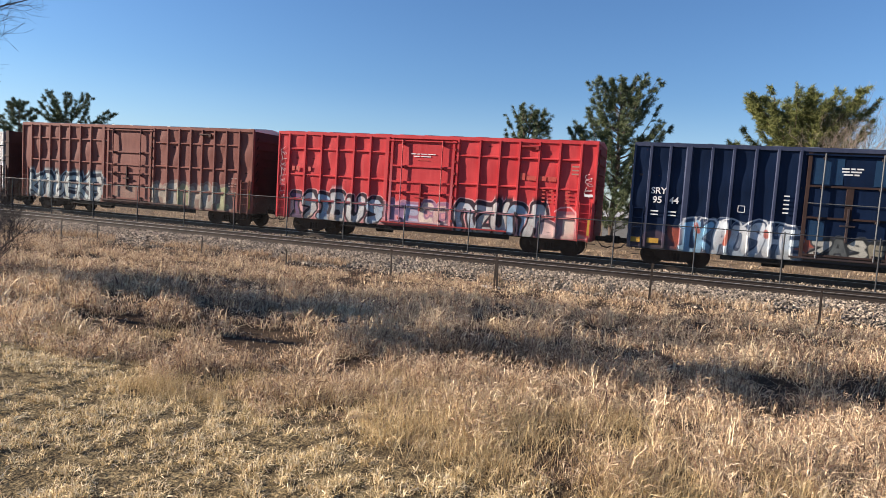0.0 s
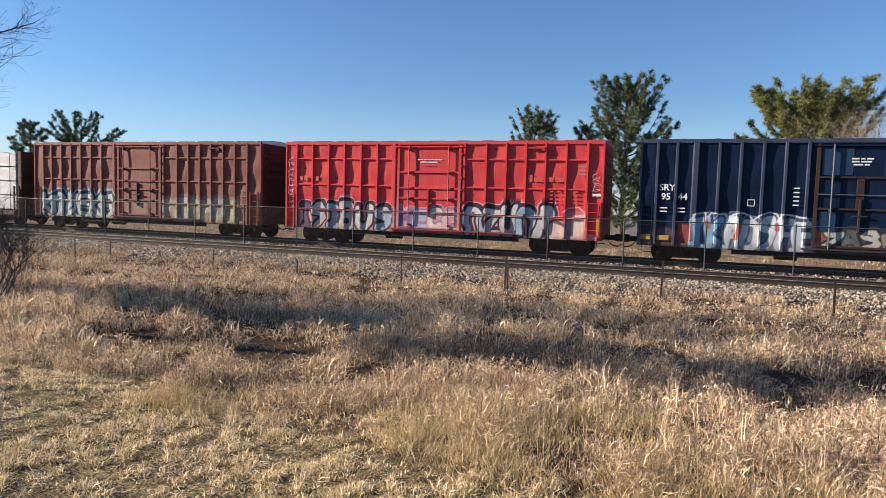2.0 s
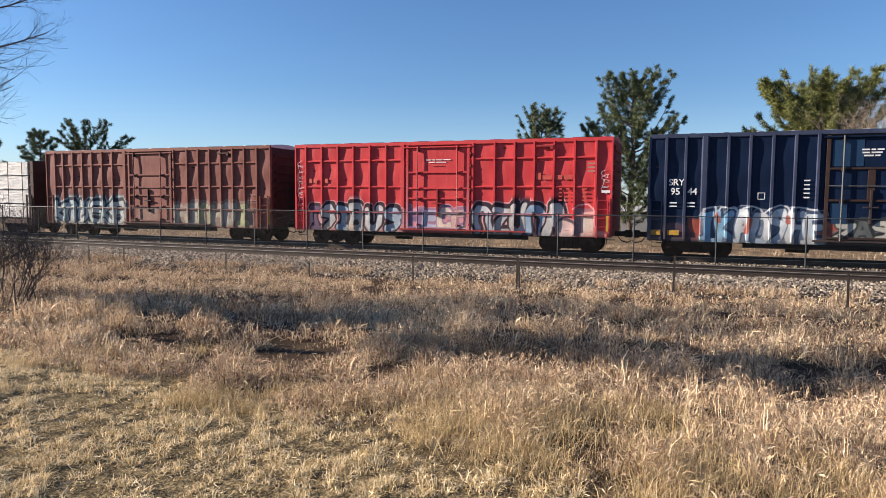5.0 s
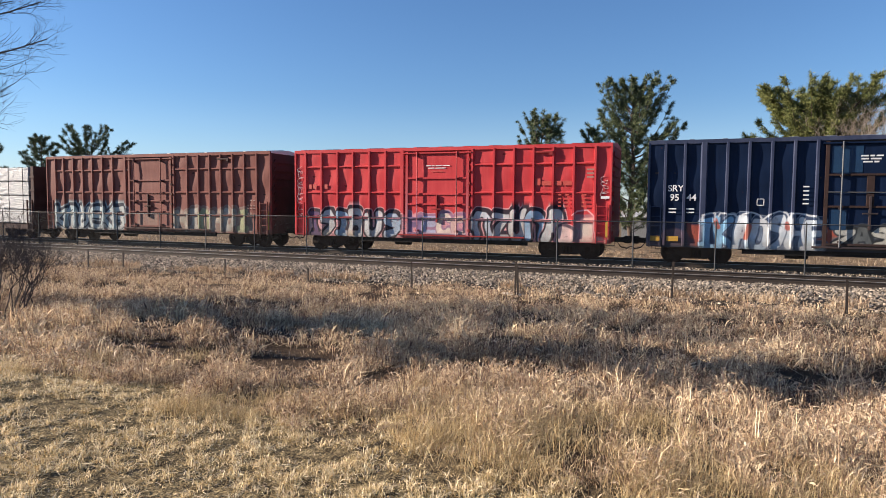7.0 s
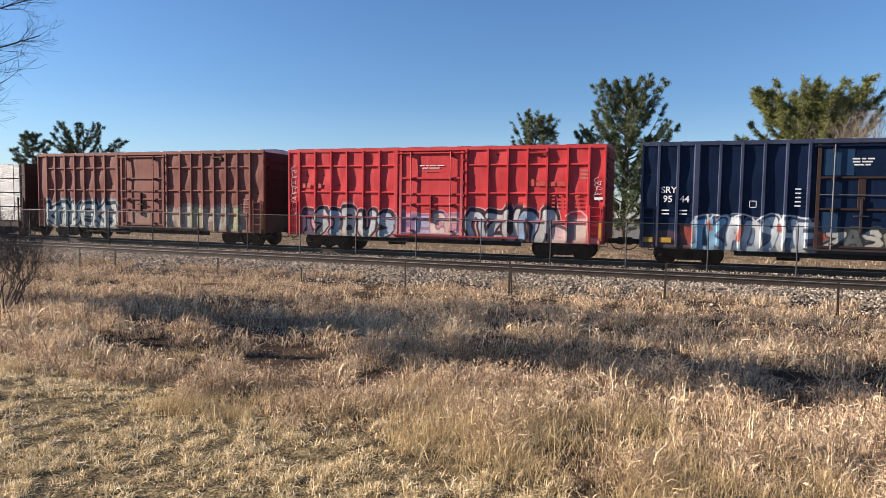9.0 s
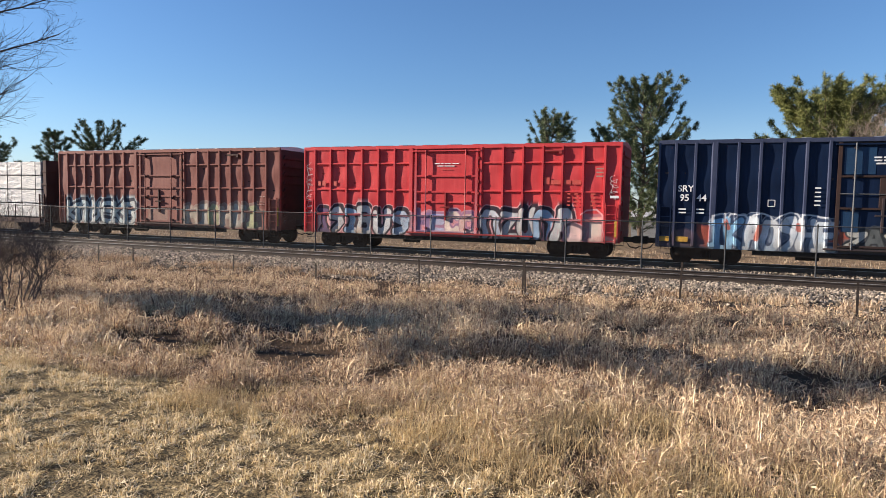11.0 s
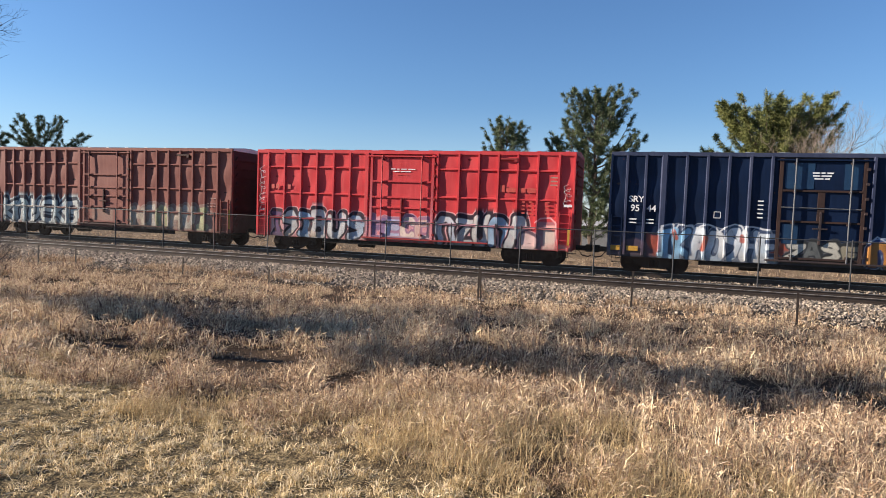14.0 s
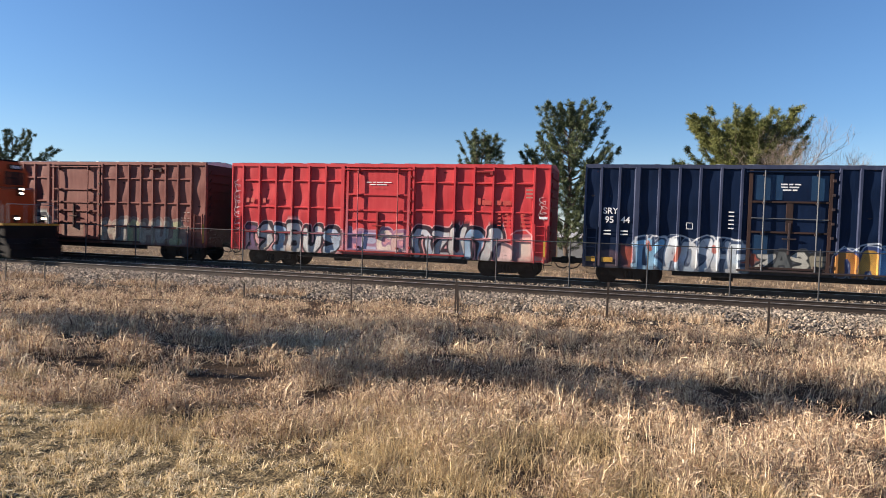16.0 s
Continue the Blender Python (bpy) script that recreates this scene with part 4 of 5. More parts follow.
# ---- locomotive on the near track ----
def locomotive():
    orange = car_paint("orange_paint", (0.3, 0.045, 0.012), (0.44, 0.08, 0.02), (0.5, 0.16, 0.06), 0.4)
    black = plain("loco_black", (0.004, 0.004, 0.004), (0.012, 0.011, 0.01), 4, 0.75, spec=0.2)
    glass = Nodes("dark_glass").done((0.01, 0.012, 0.014), 0.05, 0.0, 0.6)
    lamp = glow("lamp_glow", (1.0, 0.78, 0.5), 5.0)
    silver = plain("silver_grey", (0.2, 0.2, 0.2), (0.35, 0.35, 0.34), 4, 0.5)
    loco = thing("locomotive", "orange and black diesel locomotive with lit headlights", "locomotive", (0, NEAR_Y, 0))
    # frame, platform, pilot with plough
    part("frame", soft_boxes(0.02, (-21.6, -1.0, -1.35, 1.35, 1.0, 1.62)), black, loco)
    part("platform", soft_boxes(0.01, (-21.8, -0.85, -1.55, 1.55, 1.6, 1.68)), black, loco)
    part("edge_stripe", boxes((-21.8, -0.84, -1.565, -1.55, 1.6, 1.7), (-0.85, -0.835, -1.55, 1.55, 1.6, 1.7)), yellow_mark, loco, "yellow reflective edge stripe")
    pilot = part("pilot", prism(bmesh.new(), [(-1.1, 0.3), (-0.55, 0.12), (-0.5, 0.5), (-0.85, 1.0), (-0.85, 1.6), (-1.1, 1.6)], "y", -1.45, 1.45), black, loco)
    part("plough_blade", prism(bmesh.new(), [(-0.62, 0.1), (-0.42, 0.1), (-0.6, 0.78), (-0.7, 0.78)], "y", -1.4, 1.4), black, pilot)
    coupler(loco, -0.74, 0.0, 1)
    # nose, cab, hood
    bm = bmesh.new()
    lo = [(-1.55, -0.72), (-1.5, 0.0), (-1.55, 0.72), (-2.1, 1.35), (-3.4, 1.4), (-3.4, -1.4), (-2.1, -1.35)]
    a = [bm.verts.new((x, y, 1.68)) for x, y in lo]
    b = [bm.verts.new((x + (-0.08 if x > -2 else 0), y * 0.97, 3.3 if x > -2 else 3.45)) for x, y in lo]
    bm.faces.new(a[::-1])
    bm.faces.new(b)
    for i in range(7):
        bm.faces.new((a[i], a[(i + 1) % 7], b[(i + 1) % 7], b[i]))
    bmesh.ops.bevel(bm, geom=list(bm.edges), offset=0.06, segments=2, affect="EDGES")
    bmesh.ops.recalc_face_normals(bm, faces=bm.faces)
    nose = part("nose", bm, orange, loco, "orange sloping nose")
    bm = prism(bmesh.new(), [(-1.5, 1.68), (1.5, 1.68), (1.5, 4.2), (0.95, 4.7), (-0.95, 4.7), (-1.5, 4.2)], "x", -5.3, -2.75)
    cab = part("cab", bm, orange, loco)
    part("cab_roof", soft_boxes(0.03, (-5.35, -2.7, -1.0, 1.0, 4.68, 4.76)), black, cab)
    for y in (-0.72, 0.72):
        part("windshield", soft_boxes(0.02, (-2.76, -2.73, y - 0.55, y + 0.55, 3.55, 4.2)), glass, cab)
        nb = part("number_board", soft_boxes(0.01, (-2.76, -2.66, y - 0.35, y + 0.35, 4.3, 4.55)), black, cab)
        for k in range(4):
            part("marking_bar", boxes((-2.66, -2.655, y - 0.24 + k * 0.13, y - 0.16 + k * 0.13, 4.36, 4.5)), white_mark, nb)
    for y in (-1.52, 1.49):
        for x in (-4.9, -4.0):
            part("side_window", soft_boxes(0.01, (x, x + 0.75, y, y + 0.03, 3.3, 4.0)), glass, cab)
    part("number_bar", boxes((-4.6, -3.7, -1.52, -1.505, 2.6, 2.95)), white_mark, cab)
    bm = boxes((-20.8, -5.3, -0.95, 0.95, 1.68, 4.35))
    bmesh.ops.bevel(bm, geom=list(bm.edges), offset=0.1, segments=2, affect="EDGES")
    hood = part("hood", bm, orange, loco)
    for i in range(14):
        x = -6.4 - i * 1.0
        part("hood_door", soft_boxes(0.01, (x, x + 0.9, -0.975, -0.94, 2.0, 3.7)), orange, hood)
        part("hood_door", soft_boxes(0.01, (x, x + 0.9, 0.94, 0.975, 2.0, 3.7)), orange, hood)
    part("hood_stripe", boxes((-20.8, -5.3, -0.982, -0.976, 1.75, 1.95)), black, hood)
    for x in (-19.4, -17.6, -15.8):
        bm = bmesh.new()
        tube(bm, [(x, 0, 4.3), (x, 0, 4.6)], [0.75, 0.75], 20)
        part("radiator_fan", bm, black, hood)
    part("radiator", soft_boxes(0.04, (-20.6, -15.0, -1.4, 1.4, 3.75, 4.45)), orange, hood)
    part("exhaust", soft_boxes(0.03, (-11.5, -10.6, -0.5, 0.5, 4.3, 4.6)), black, hood)
    # lights: two headlights on the nose, two ditch lights on the platform
    hl = part("headlight_box", soft_boxes(0.02, (-1.62, -1.48, -0.16, 0.16, 3.0, 3.44)), black, nose)
    for z in (3.12, 3.33):
        bm = bmesh.new()
        tube(bm, [(-1.5, 0, z), (-1.46, 0, z)], [0.055, 0.055], 16)
        part("headlight", bm, lamp, hl, "lit headlight")
    for y in (-0.73, 0.73):
        d = part("ditch_light", soft_boxes(0.02, (-1.05, -0.92, y - 0.13, y + 0.13, 1.78, 2.08)), black, loco)
        bm = bmesh.new()
        tube(bm, [(-0.93, y, 1.93), (-0.89, y, 1.93)], [0.06, 0.06], 16)
        part("lens", bm, lamp, d, "lit lens")
        part("lamp_foot", boxes((-1.02, -0.95, y - 0.04, y + 0.04, 1.67, 1.8)), black, d)
    # handrails
    for y in (-1.45, 1.45):
        pts = [(-0.95, y, 1.68), (-0.95, y, 2.5), (-1.15, y, 2.72), (-2.0, y, 2.72), (-2.3, y, 2.4)]
        bm = bmesh.new()
        tube(bm, pts, [0.02] * len(pts), 6)
        part("handrail", bm, silver, loco)
        bm = bmesh.new()
        tube(bm, [(-5.6, y, 2.72), (-21.5, y, 2.72)], [0.02, 0.02], 6)
        part("handrail", bm, silver, loco)
        for i in range(9):
            x = -5.6 - i * 1.98
            bm = bmesh.new()
            tube(bm, [(x, y, 1.66), (x, y, 2.72)], [0.018, 0.018], 6)
            part("stanchion", bm, silver, loco)
        for z in (0.45, 0.8, 1.15):
            part("step", soft_boxes(0.01, (-1.6, -1.1, y - 0.1, y + 0.1, z, z + 0.05)), black, loco)
    bm = bmesh.new()
    tube(bm, [(-0.9, -1.2, 2.6), (-0.9, 1.2, 2.6)], [0.018, 0.018], 6)
    part("handrail", bm, silver, loco)
    for y in (-1.2, -0.3, 0.3, 1.2):
        bm = bmesh.new()
        tube(bm, [(-0.9, y, 1.66), (-0.9, y, 2.6)], [0.016, 0.016], 6)
        part("stanchion", bm, silver, loco)
    bm = soft_boxes(0.12, (-13.6, -8.4, -1.3, 1.3, 0.3, 1.0))
    part("fuel_tank", bm, black, loco)
    axles = []
    for xc in (-4.6, -17.4):
        tr = part("truck", soft_boxes(0.03, (xc - 2.6, xc + 2.6, -1.22, -1.02, 0.45, 0.95), (xc - 2.6, xc + 2.6, 1.02, 1.22, 0.45, 0.95), (xc - 0.3, xc + 0.3, -1.0, 1.0, 0.6, 0.95)), black, loco)
        for dx in (-2.0, 0.0, 2.0):
            bm = bmesh.new()
            for s in (-1, 1):
                disc(bm, 0, 0, s * 0.755 - 0.06, s * 0.755 + 0.06, 0.53)
            tube(bm, [(0, -0.9, 0), (0, 0.9, 0)], [0.09, 0.09], 8)
            ws = part("wheelset", bm, rusty, tr)
            axles.append((ws, xc + dx))
    return loco, axles


loco, axles = locomotive()


# ---- trees ----
def needle_mat(name, dark, light):
    n = Nodes(name)
    f = n.m("ADD", n.m("MULTIPLY", n.island(), 0.6), n.m("MULTIPLY", n.noise(1.2, 3), 0.4))
    return n.done(n.ramp(f, [(0.2, dark), (0.8, light)]), 0.7, 0.0, 0.2)


bark = plain("bark", (0.05, 0.035, 0.025), (0.16, 0.12, 0.09), 8, 0.9, 0, 0.6, (1, 1, 0.3))
grey_bark = plain("grey_bark", (0.13, 0.105, 0.085), (0.3, 0.25, 0.2), 8, 0.9, 0, 0.6)
twig_bark = plain("twig_bark", (0.035, 0.028, 0.028), (0.1, 0.075, 0.065), 8, 0.9, 0, 0.4)
needles_green = needle_mat("needles_green", (0.035, 0.054, 0.028), (0.175, 0.205, 0.1))
needles_olive = needle_mat("needles_olive", (0.06, 0.08, 0.022), (0.23, 0.235, 0.08))


def tufts(centres, ways, size, seed, per=14):
    """Needle sprays: narrow blades fanned round a twig's end."""
    rng = np.random.default_rng(seed)
    c = np.repeat(np.asarray(centres), per, 0)
    w = np.repeat(np.asarray(ways), per, 0)
    d = w * 0.7 + rng.normal(0, 0.6, c.shape)
    d /= np.linalg.norm(d, axis=1, keepdims=True)
    ln = size * rng.uniform(0.6, 1.25, (len(c), 1))
    side = np.cross(d, rng.normal(0, 1, c.shape))
    side /= np.linalg.norm(side, axis=1, keepdims=True) + 1e-6
    base = c + rng.normal(0, size * 0.16, c.shape)
    v = np.stack([base - side * ln * 0.05, base + side * ln * 0.05, base + d * ln], 1).reshape(-1, 3)
    return v, np.arange(len(v)).reshape(-1, 3)


def pine(x, y, h, shape, label, mat=None, seed=1, z_low=0.2, limbs=42, lift=0.35, size=0.42, spread=1.0, per=12, dense=1.0, side=None):
    """shape: crown radius by height, as pairs of fraction and metres. side: extra limbs (height, azimuth, length)."""
    rng = random.Random(seed)
    z0 = float(ground_z(x, y)) - 0.1
    t = thing("pine_tree", label, "tree", (x, y, z0), "evergreens behind the train" if y > 40 else "")
    bm = bmesh.new()
    pts = [(0.15 * math.sin(k * 1.3 + seed), 0.1 * math.cos(k * 1.7), h * 0.97 * k / 8) for k in range(9)]
    tube(bm, pts, [0.014 * h * (1 - k / 8.6) + 0.02 for k in range(9)], 8)
    part("trunk", bm, bark, t)
    cs, ws, rows = [], [], []
    for i in range(limbs):
        f = z_low + (0.97 - z_low) * ((i + 0.5) / limbs) ** 0.9
        r = float(np.interp(f, [p for p, _ in shape], [q for _, q in shape])) * rng.choice((0.45, 0.7, 0.95, 1.1, 1.25))
        up = lift + 0.5 * f
        zf = f * h
        # the limb's tip stays under the crown's top
        zf = min(zf, h - r * up * 0.95)
        rows.append((max(zf, h * 0.06), i * 2.4 + rng.uniform(-0.5, 0.5), r, up))
    for a, b, c, u in (side or ()):
        rows.append((a, b, c, u))
    for zf, az, r, up in rows:
        if r < 0.15:
            continue
        d = Vector((math.cos(az), math.sin(az), 0))
        bend = rng.uniform(-0.25, 0.25)
        pts = []
        for k in range(6):
            s = k / 5
            pts.append(Vector((0, 0, zf)) + d * r * s + Vector((-d.y, d.x, 0)) * bend * s * s * r + Vector((0, 0, r * up * s * (0.3 + 0.65 * s))))
        bm = bmesh.new()
        tube(bm, pts, [0.05 * (1 - s / 5.5) * (0.35 + r / 3.5) + 0.008 for s in range(6)], 5)
        part("limb", bm, bark, t)
        # side twigs, each with sprays towards its end
        for _ in range(int((2.5 + r * 3.4) * dense)):
            s = rng.uniform(0.3, 1.0)
            i = min(int(s * 5), 4)
            p = pts[i].lerp(pts[i + 1], s * 5 - i)
            tw = (d * 0.7 + Vector((rng.gauss(0, 0.6), rng.gauss(0, 0.6), rng.uniform(0.1, 0.9)))).normalized()
            ln = (0.3 + 0.2 * r * (1.15 - s)) * rng.uniform(0.7, 1.5) * spread
            for q in range(4):
                cs.append(p + tw * ln * (q + 1) / 4)
                ws.append(tw)
    for _ in range(12):
        cs.append(Vector((rng.gauss(0, 0.1), rng.gauss(0, 0.1), h * rng.uniform(0.9, 0.98))))
        ws.append(Vector((0, 0, 1)))
    v, f = tufts(np.array([tuple(c) for c in cs]), np.array([tuple(w) for w in ws]), size, seed, per)
    crown = mesh_np("crown", v, f, mat or needles_green)
    crown.parent = t
    return t


def bare(name, label, category, x, y, h, mat, seed, spread=0.55, stems=1, levels=5, first=0.28, thick=0.02, group="", fork=3, up=0.25, reach=None):
    """A leafless tree or bush: stems that fork again and again into twigs."""
    rng = random.Random(seed)
    t = thing(name, label, category, (x, y, float(ground_z(x, y)) - 0.08), group)

    def grow(bm, p, d, ln, r, level):
        pts, q, e = [p], p, d
        for _ in range(3):
            e = (e + Vector((rng.gauss(0, 0.2), rng.gauss(0, 0.2), rng.gauss(0.09, 0.1)))).normalized()
            q = q + e * ln / 3
            pts.append(q)
        tube(bm, pts, [r, r * 0.87, r * 0.74, r * 0.6], 6 if level == 0 else (4 if level < 2 else 3))
        if level >= levels:
            return []
        kids = []
        for k in range(fork + (1 if level in (1, 2) else 0)):
            at = pts[3] if k < 2 else pts[1].lerp(pts[3], rng.uniform(0.1, 0.9))
            w = e.orthogonal().normalized()
            w.rotate(Matrix.Rotation(rng.uniform(0, 6.28), 3, e))
            nd = (e + w * rng.uniform(0.4, 1.1) * spread * 1.6 + Vector((0, 0, up))).normalized()
            kids.append((at, nd, ln * rng.uniform(0.58, 0.86), r * (0.6 if k < 2 else 0.42), level + 1))
        return kids

    def fill(bm, row):
        for kid in grow(bm, *row):
            fill(bm, kid)
    for s in range(stems):
        az, tilt = rng.uniform(0, 6.28), (0.05 if stems == 1 else rng.uniform(0.15, 0.7))
        d = Vector((math.cos(az) * tilt, math.sin(az) * tilt, 1)).normalized()
        o = Vector((0, 0, 0)) if stems == 1 else Vector((rng.gauss(0, 0.35), rng.gauss(0, 0.35), 0))
        bm = bmesh.new()
        kids = grow(bm, o, d, h * first, h * thick, 0)
        part("trunk" if stems == 1 else "stem", bm, mat, t)
        for kid in kids:
            bm = bmesh.new()
            fill(bm, kid)
            part("limb", bm, mat, t)
    for z, az, ln in (reach or ()):
        d = Vector((math.cos(az), math.sin(az), 0))
        bm = bmesh.new()
        pts = [Vector((0, 0, z)) + d * ln * k / 8 + Vector((-d.y, d.x, 0)) * 0.25 * math.sin(k * 0.9 + z) + Vector((0, 0, ln * (0.05 * k / 8 + 0.2 * (k / 8) ** 3) + rng.gauss(0, 0.05))) for k in range(9)]
        tube(bm, pts, [0.055 * (1 - k / 9.5) + 0.004 for k in range(9)], 5)
        for k in range(44):
            f = rng.uniform(0.25, 1.0)
            i = min(int(f * 8), 7)
            w = (d * 0.8 + Vector((rng.gauss(0, 0.45), rng.gauss(0, 0.45), rng.uniform(-0.25, 0.7)))).normalized()
            fill(bm, (pts[i].lerp(pts[i + 1], f * 8 - i), w, ln * rng.uniform(0.1, 0.2) * (1.35 - f), 0.012 * (1.3 - f) + 0.003, levels - 2))
        part("limb", bm, mat, t)
    return t


PINE = "green pine with upswept open branches, behind the train"
pine(-5.4, 60.0, 14.3, [(0.0, 2.6), (0.3, 3.0), (0.55, 3.0), (0.75, 2.5), (0.92, 1.6), (1, 0.6)], PINE, seed=3, limbs=84, lift=1.1, size=0.3, z_low=0.02, per=17, spread=0.66, dense=1.9,
     side=[(6.4, 0.1, 4.3, 1.0), (6.0, 0.5, 4.6, 0.45), (8.0, -0.1, 3.5, 0.8), (7.4, -0.4, 3.9, 0.7), (8.6, 3.0, 3.1, 1.1), (9.6, 3.4, 2.7, 1.2)])
pine(-13.3, 59.0, 11.5, [(0.0, 1.6), (0.5, 2.1), (0.8, 1.9), (1, 0.6)], "small bushy pine rising behind the red boxcar", seed=4, limbs=56, lift=1.1, size=0.3, per=16, spread=0.62, dense=1.6)
pine(-8.9, 60.0, 10.3, [(0.0, 1.2), (0.6, 1.2), (0.85, 0.8), (1, 0.3)], "slim young pine behind the red boxcar", seed=5, limbs=36, lift=0.9, size=0.3, per=16, spread=0.62, dense=1.6)
pine(-69.9, 60.0, 12.7, [(0.0, 1.2), (0.5, 1.8), (0.7, 2.5), (0.85, 2.8), (1, 1.4)], "flat-topped pine with one long limb, behind the brown boxcar", seed=6, limbs=30, lift=1.3, size=0.32, per=16, dense=1.9, spread=0.62,
     side=[(7.9, 0.87, 4.7, 0.62), (7.4, 0.75, 4.3, 0.45), (8.2, 1.0, 4.0, 0.7), (8.3, 4.0, 3.6, 0.55), (8.0, 3.8, 3.3, 1.0), (8.6, 4.1, 2.8, 1.2)])
pine(-78.6, 60.0, 11.6, [(0.0, 2.2), (0.5, 2.4), (0.8, 1.6), (1, 0.3)], "dark conical pine behind the lumber car", seed=7, limbs=48, lift=0.6, size=0.34, spread=0.75, dense=1.6, per=15)
pine(-86.0, 57.0, 10.6, [(0.0, 2.4), (0.5, 3.0), (0.8, 2.2), (1, 0.5)], "dark pine behind the lumber car", seed=9, limbs=46, lift=0.6, size=0.34, spread=0.75, dense=1.6, per=15)
pine(8.6, 60.0, 12.9, [(0.0, 2.8), (0.45, 4.0), (0.65, 4.2), (0.8, 3.6), (0.92, 3.0), (1, 2.0)], "broad olive-green pine with a ragged crown, behind the blue boxcar", needles_olive, seed=8, limbs=96, lift=0.6, size=0.33, dense=2.1, spread=0.8, per=16,
     side=[(7.4, 3.0, 5.0, 0.35), (7.0, 3.3, 5.3, 0.25), (8.6, 0.2, 4.2, 0.95), (9.0, -0.1, 4.0, 0.9)])
pine(11.6, 61.5, 12.9, [(0.0, 2.0), (0.5, 2.0), (0.85, 2.2), (1, 1.2)], "thin-topped pine beside a broad olive pine", seed=12, limbs=40, lift=1.0, size=0.3, dense=0.9, spread=0.6)
bare("bare_tree", "leafless tan-barked tree in front of an olive pine", "tree", 9.2, 55.6, 13.6, grey_bark, 15, 0.62, 1, 6, 0.27, 0.011, "bare trees behind the train", up=0.1)
bare("bare_tree", "leafless tan-barked tree in front of an olive pine", "tree", 11.0, 56.0, 13.2, grey_bark, 16, 0.62, 1, 6, 0.28, 0.011, "bare trees behind the train", up=0.1)
bare("bare_tree", "pale leafless tree with fine twigs behind the blue boxcar", "tree", 14.6, 63.0, 13.4, grey_bark, 18, 0.55, 1, 6, 0.3, 0.010, "bare trees behind the train", up=0.2)
bare("bare_tree", "pale leafless tree far behind the blue boxcar", "tree", 25.0, 76.0, 14.0, grey_bark, 19, 0.55, 1, 6, 0.3, 0.010, "bare trees behind the train", up=0.2)
bare("bare_tree", "tall leafless tree with thin dark branches at the field's edge", "tree", -19.4, 7.6, 14.0, twig_bark, 26, 0.68, 1, 5, 0.2, 0.0155, up=0.16, fork=3,
     reach=[(9.2, 0.97, 5.6), (6.2, 1.05, 5.3), (5.9, 0.97, 5.9), (6.6, 0.88, 5.4), (5.0, 1.0, 6.0), (7.4, 1.0, 5.3), (8.4, 0.92, 5.2), (3.6, 1.02, 4.9), (2.9, 0.9, 4.6), (4.3, 0.85, 4.8)])
bare("bare_tree", "small leafless tree with thin drooping branches at the field's edge", "tree", -16.8, 8.9, 10.0, twig_bark, 24, 0.7, 1, 5, 0.24, 0.014, up=0.03, fork=4)
bare("bare_shrub", "dense leafless grey-brown shrub at the field's edge", "shrub", -11.8, 8.0, 1.9, twig_bark, 27, 0.65, 13, 4, 0.34, 0.0065, up=0.1)
bare("bare_shrub", "dense leafless grey-brown shrub at the field's edge", "shrub", -11.2, 7.5, 1.7, twig_bark, 29, 0.65, 12, 4, 0.34, 0.0065, up=0.1)
bare("bare_shrub", "dense leafless grey-brown shrub at the field's edge", "shrub", -12.8, 8.2, 2.4, twig_bark, 28, 0.6, 10, 4, 0.34, 0.0065, up=0.1)
# trees that stand beside the camera and throw their shade across the field
pine(-17.6, 6.0, 5.0, [(0.0, 0.5), (0.5, 0.8), (0.75, 1.1), (1, 0.5)], "young pine at the edge of the lawn", seed=31, z_low=0.66, limbs=30, size=0.26, dense=0.9, lift=0.2)
pine(-19.0, 3.15, 9.9, [(0.0, 0.4), (0.45, 0.7), (0.6, 1.0), (0.8, 1.15), (1, 0.5)], "tall pine with a bare lower trunk beside the lawn", seed=32, z_low=0.55, limbs=54, size=0.28, dense=0.95, lift=0.2)


def far_shed():
    s = thing("shed", "low pale grey metal shed far behind the train", "building", (-3.6, 66.0, -1.0))
    part("wall", boxes((-3.2, 3.2, 0, 5, 0, 2.3)), plain("pale_metal", (0.16, 0.17, 0.18), (0.24, 0.25, 0.26), 3, 0.6), s)
    part("roof", prism(bmesh.new(), [(-0.2, 2.3), (5.2, 2.3), (2.5, 3.0)], "x", -3.4, 3.4), galvanised, s)


far_shed()


# ---- grasses ----
def grass_mat(name, stops, patch):
    n = Nodes(name)
    r, big, mid = n.island(), n.noise(0.28, 3), n.noise(1.4, 3)
    f = n.m("ADD", n.m("MULTIPLY", r, 0.62), n.m("ADD", n.m("MULTIPLY", big, patch), n.m("MULTIPLY", mid, 0.4 - patch * 0.5)))
    col = n.ramp(f, stops)
    n.done(col, 0.6, 0.0, 0.25)
    tr = n.tree.nodes.new("ShaderNodeBsdfTranslucent")
    n.tree.links.new(col, tr.inputs[0])
    mx = n.tree.nodes.new("ShaderNodeMixShader")
    mx.inputs[0].default_value = 0.18
    n.tree.links.new(n.bsdf.outputs[0], mx.inputs[1])
    n.tree.links.new(tr.outputs[0], mx.inputs[2])
    n.tree.links.new(mx.outputs[0], n.tree.nodes["Material Output"].inputs[0])
    return n.mat


def lawn_edge(x):
    """Where the mown lawn ends and the tall grass begins."""
    return np.interp(x, [-40, -7, -4.9, -3.0, -1.5, -0.5, 0.3, 2, 30], [4.9, 4.7, 4.45, 4.25, 4.05, 3.75, 3.3, 2.5, 2.2]) + 0.18 * np.sin(x * 2.3) + 0.12 * np.sin(x * 5.1)


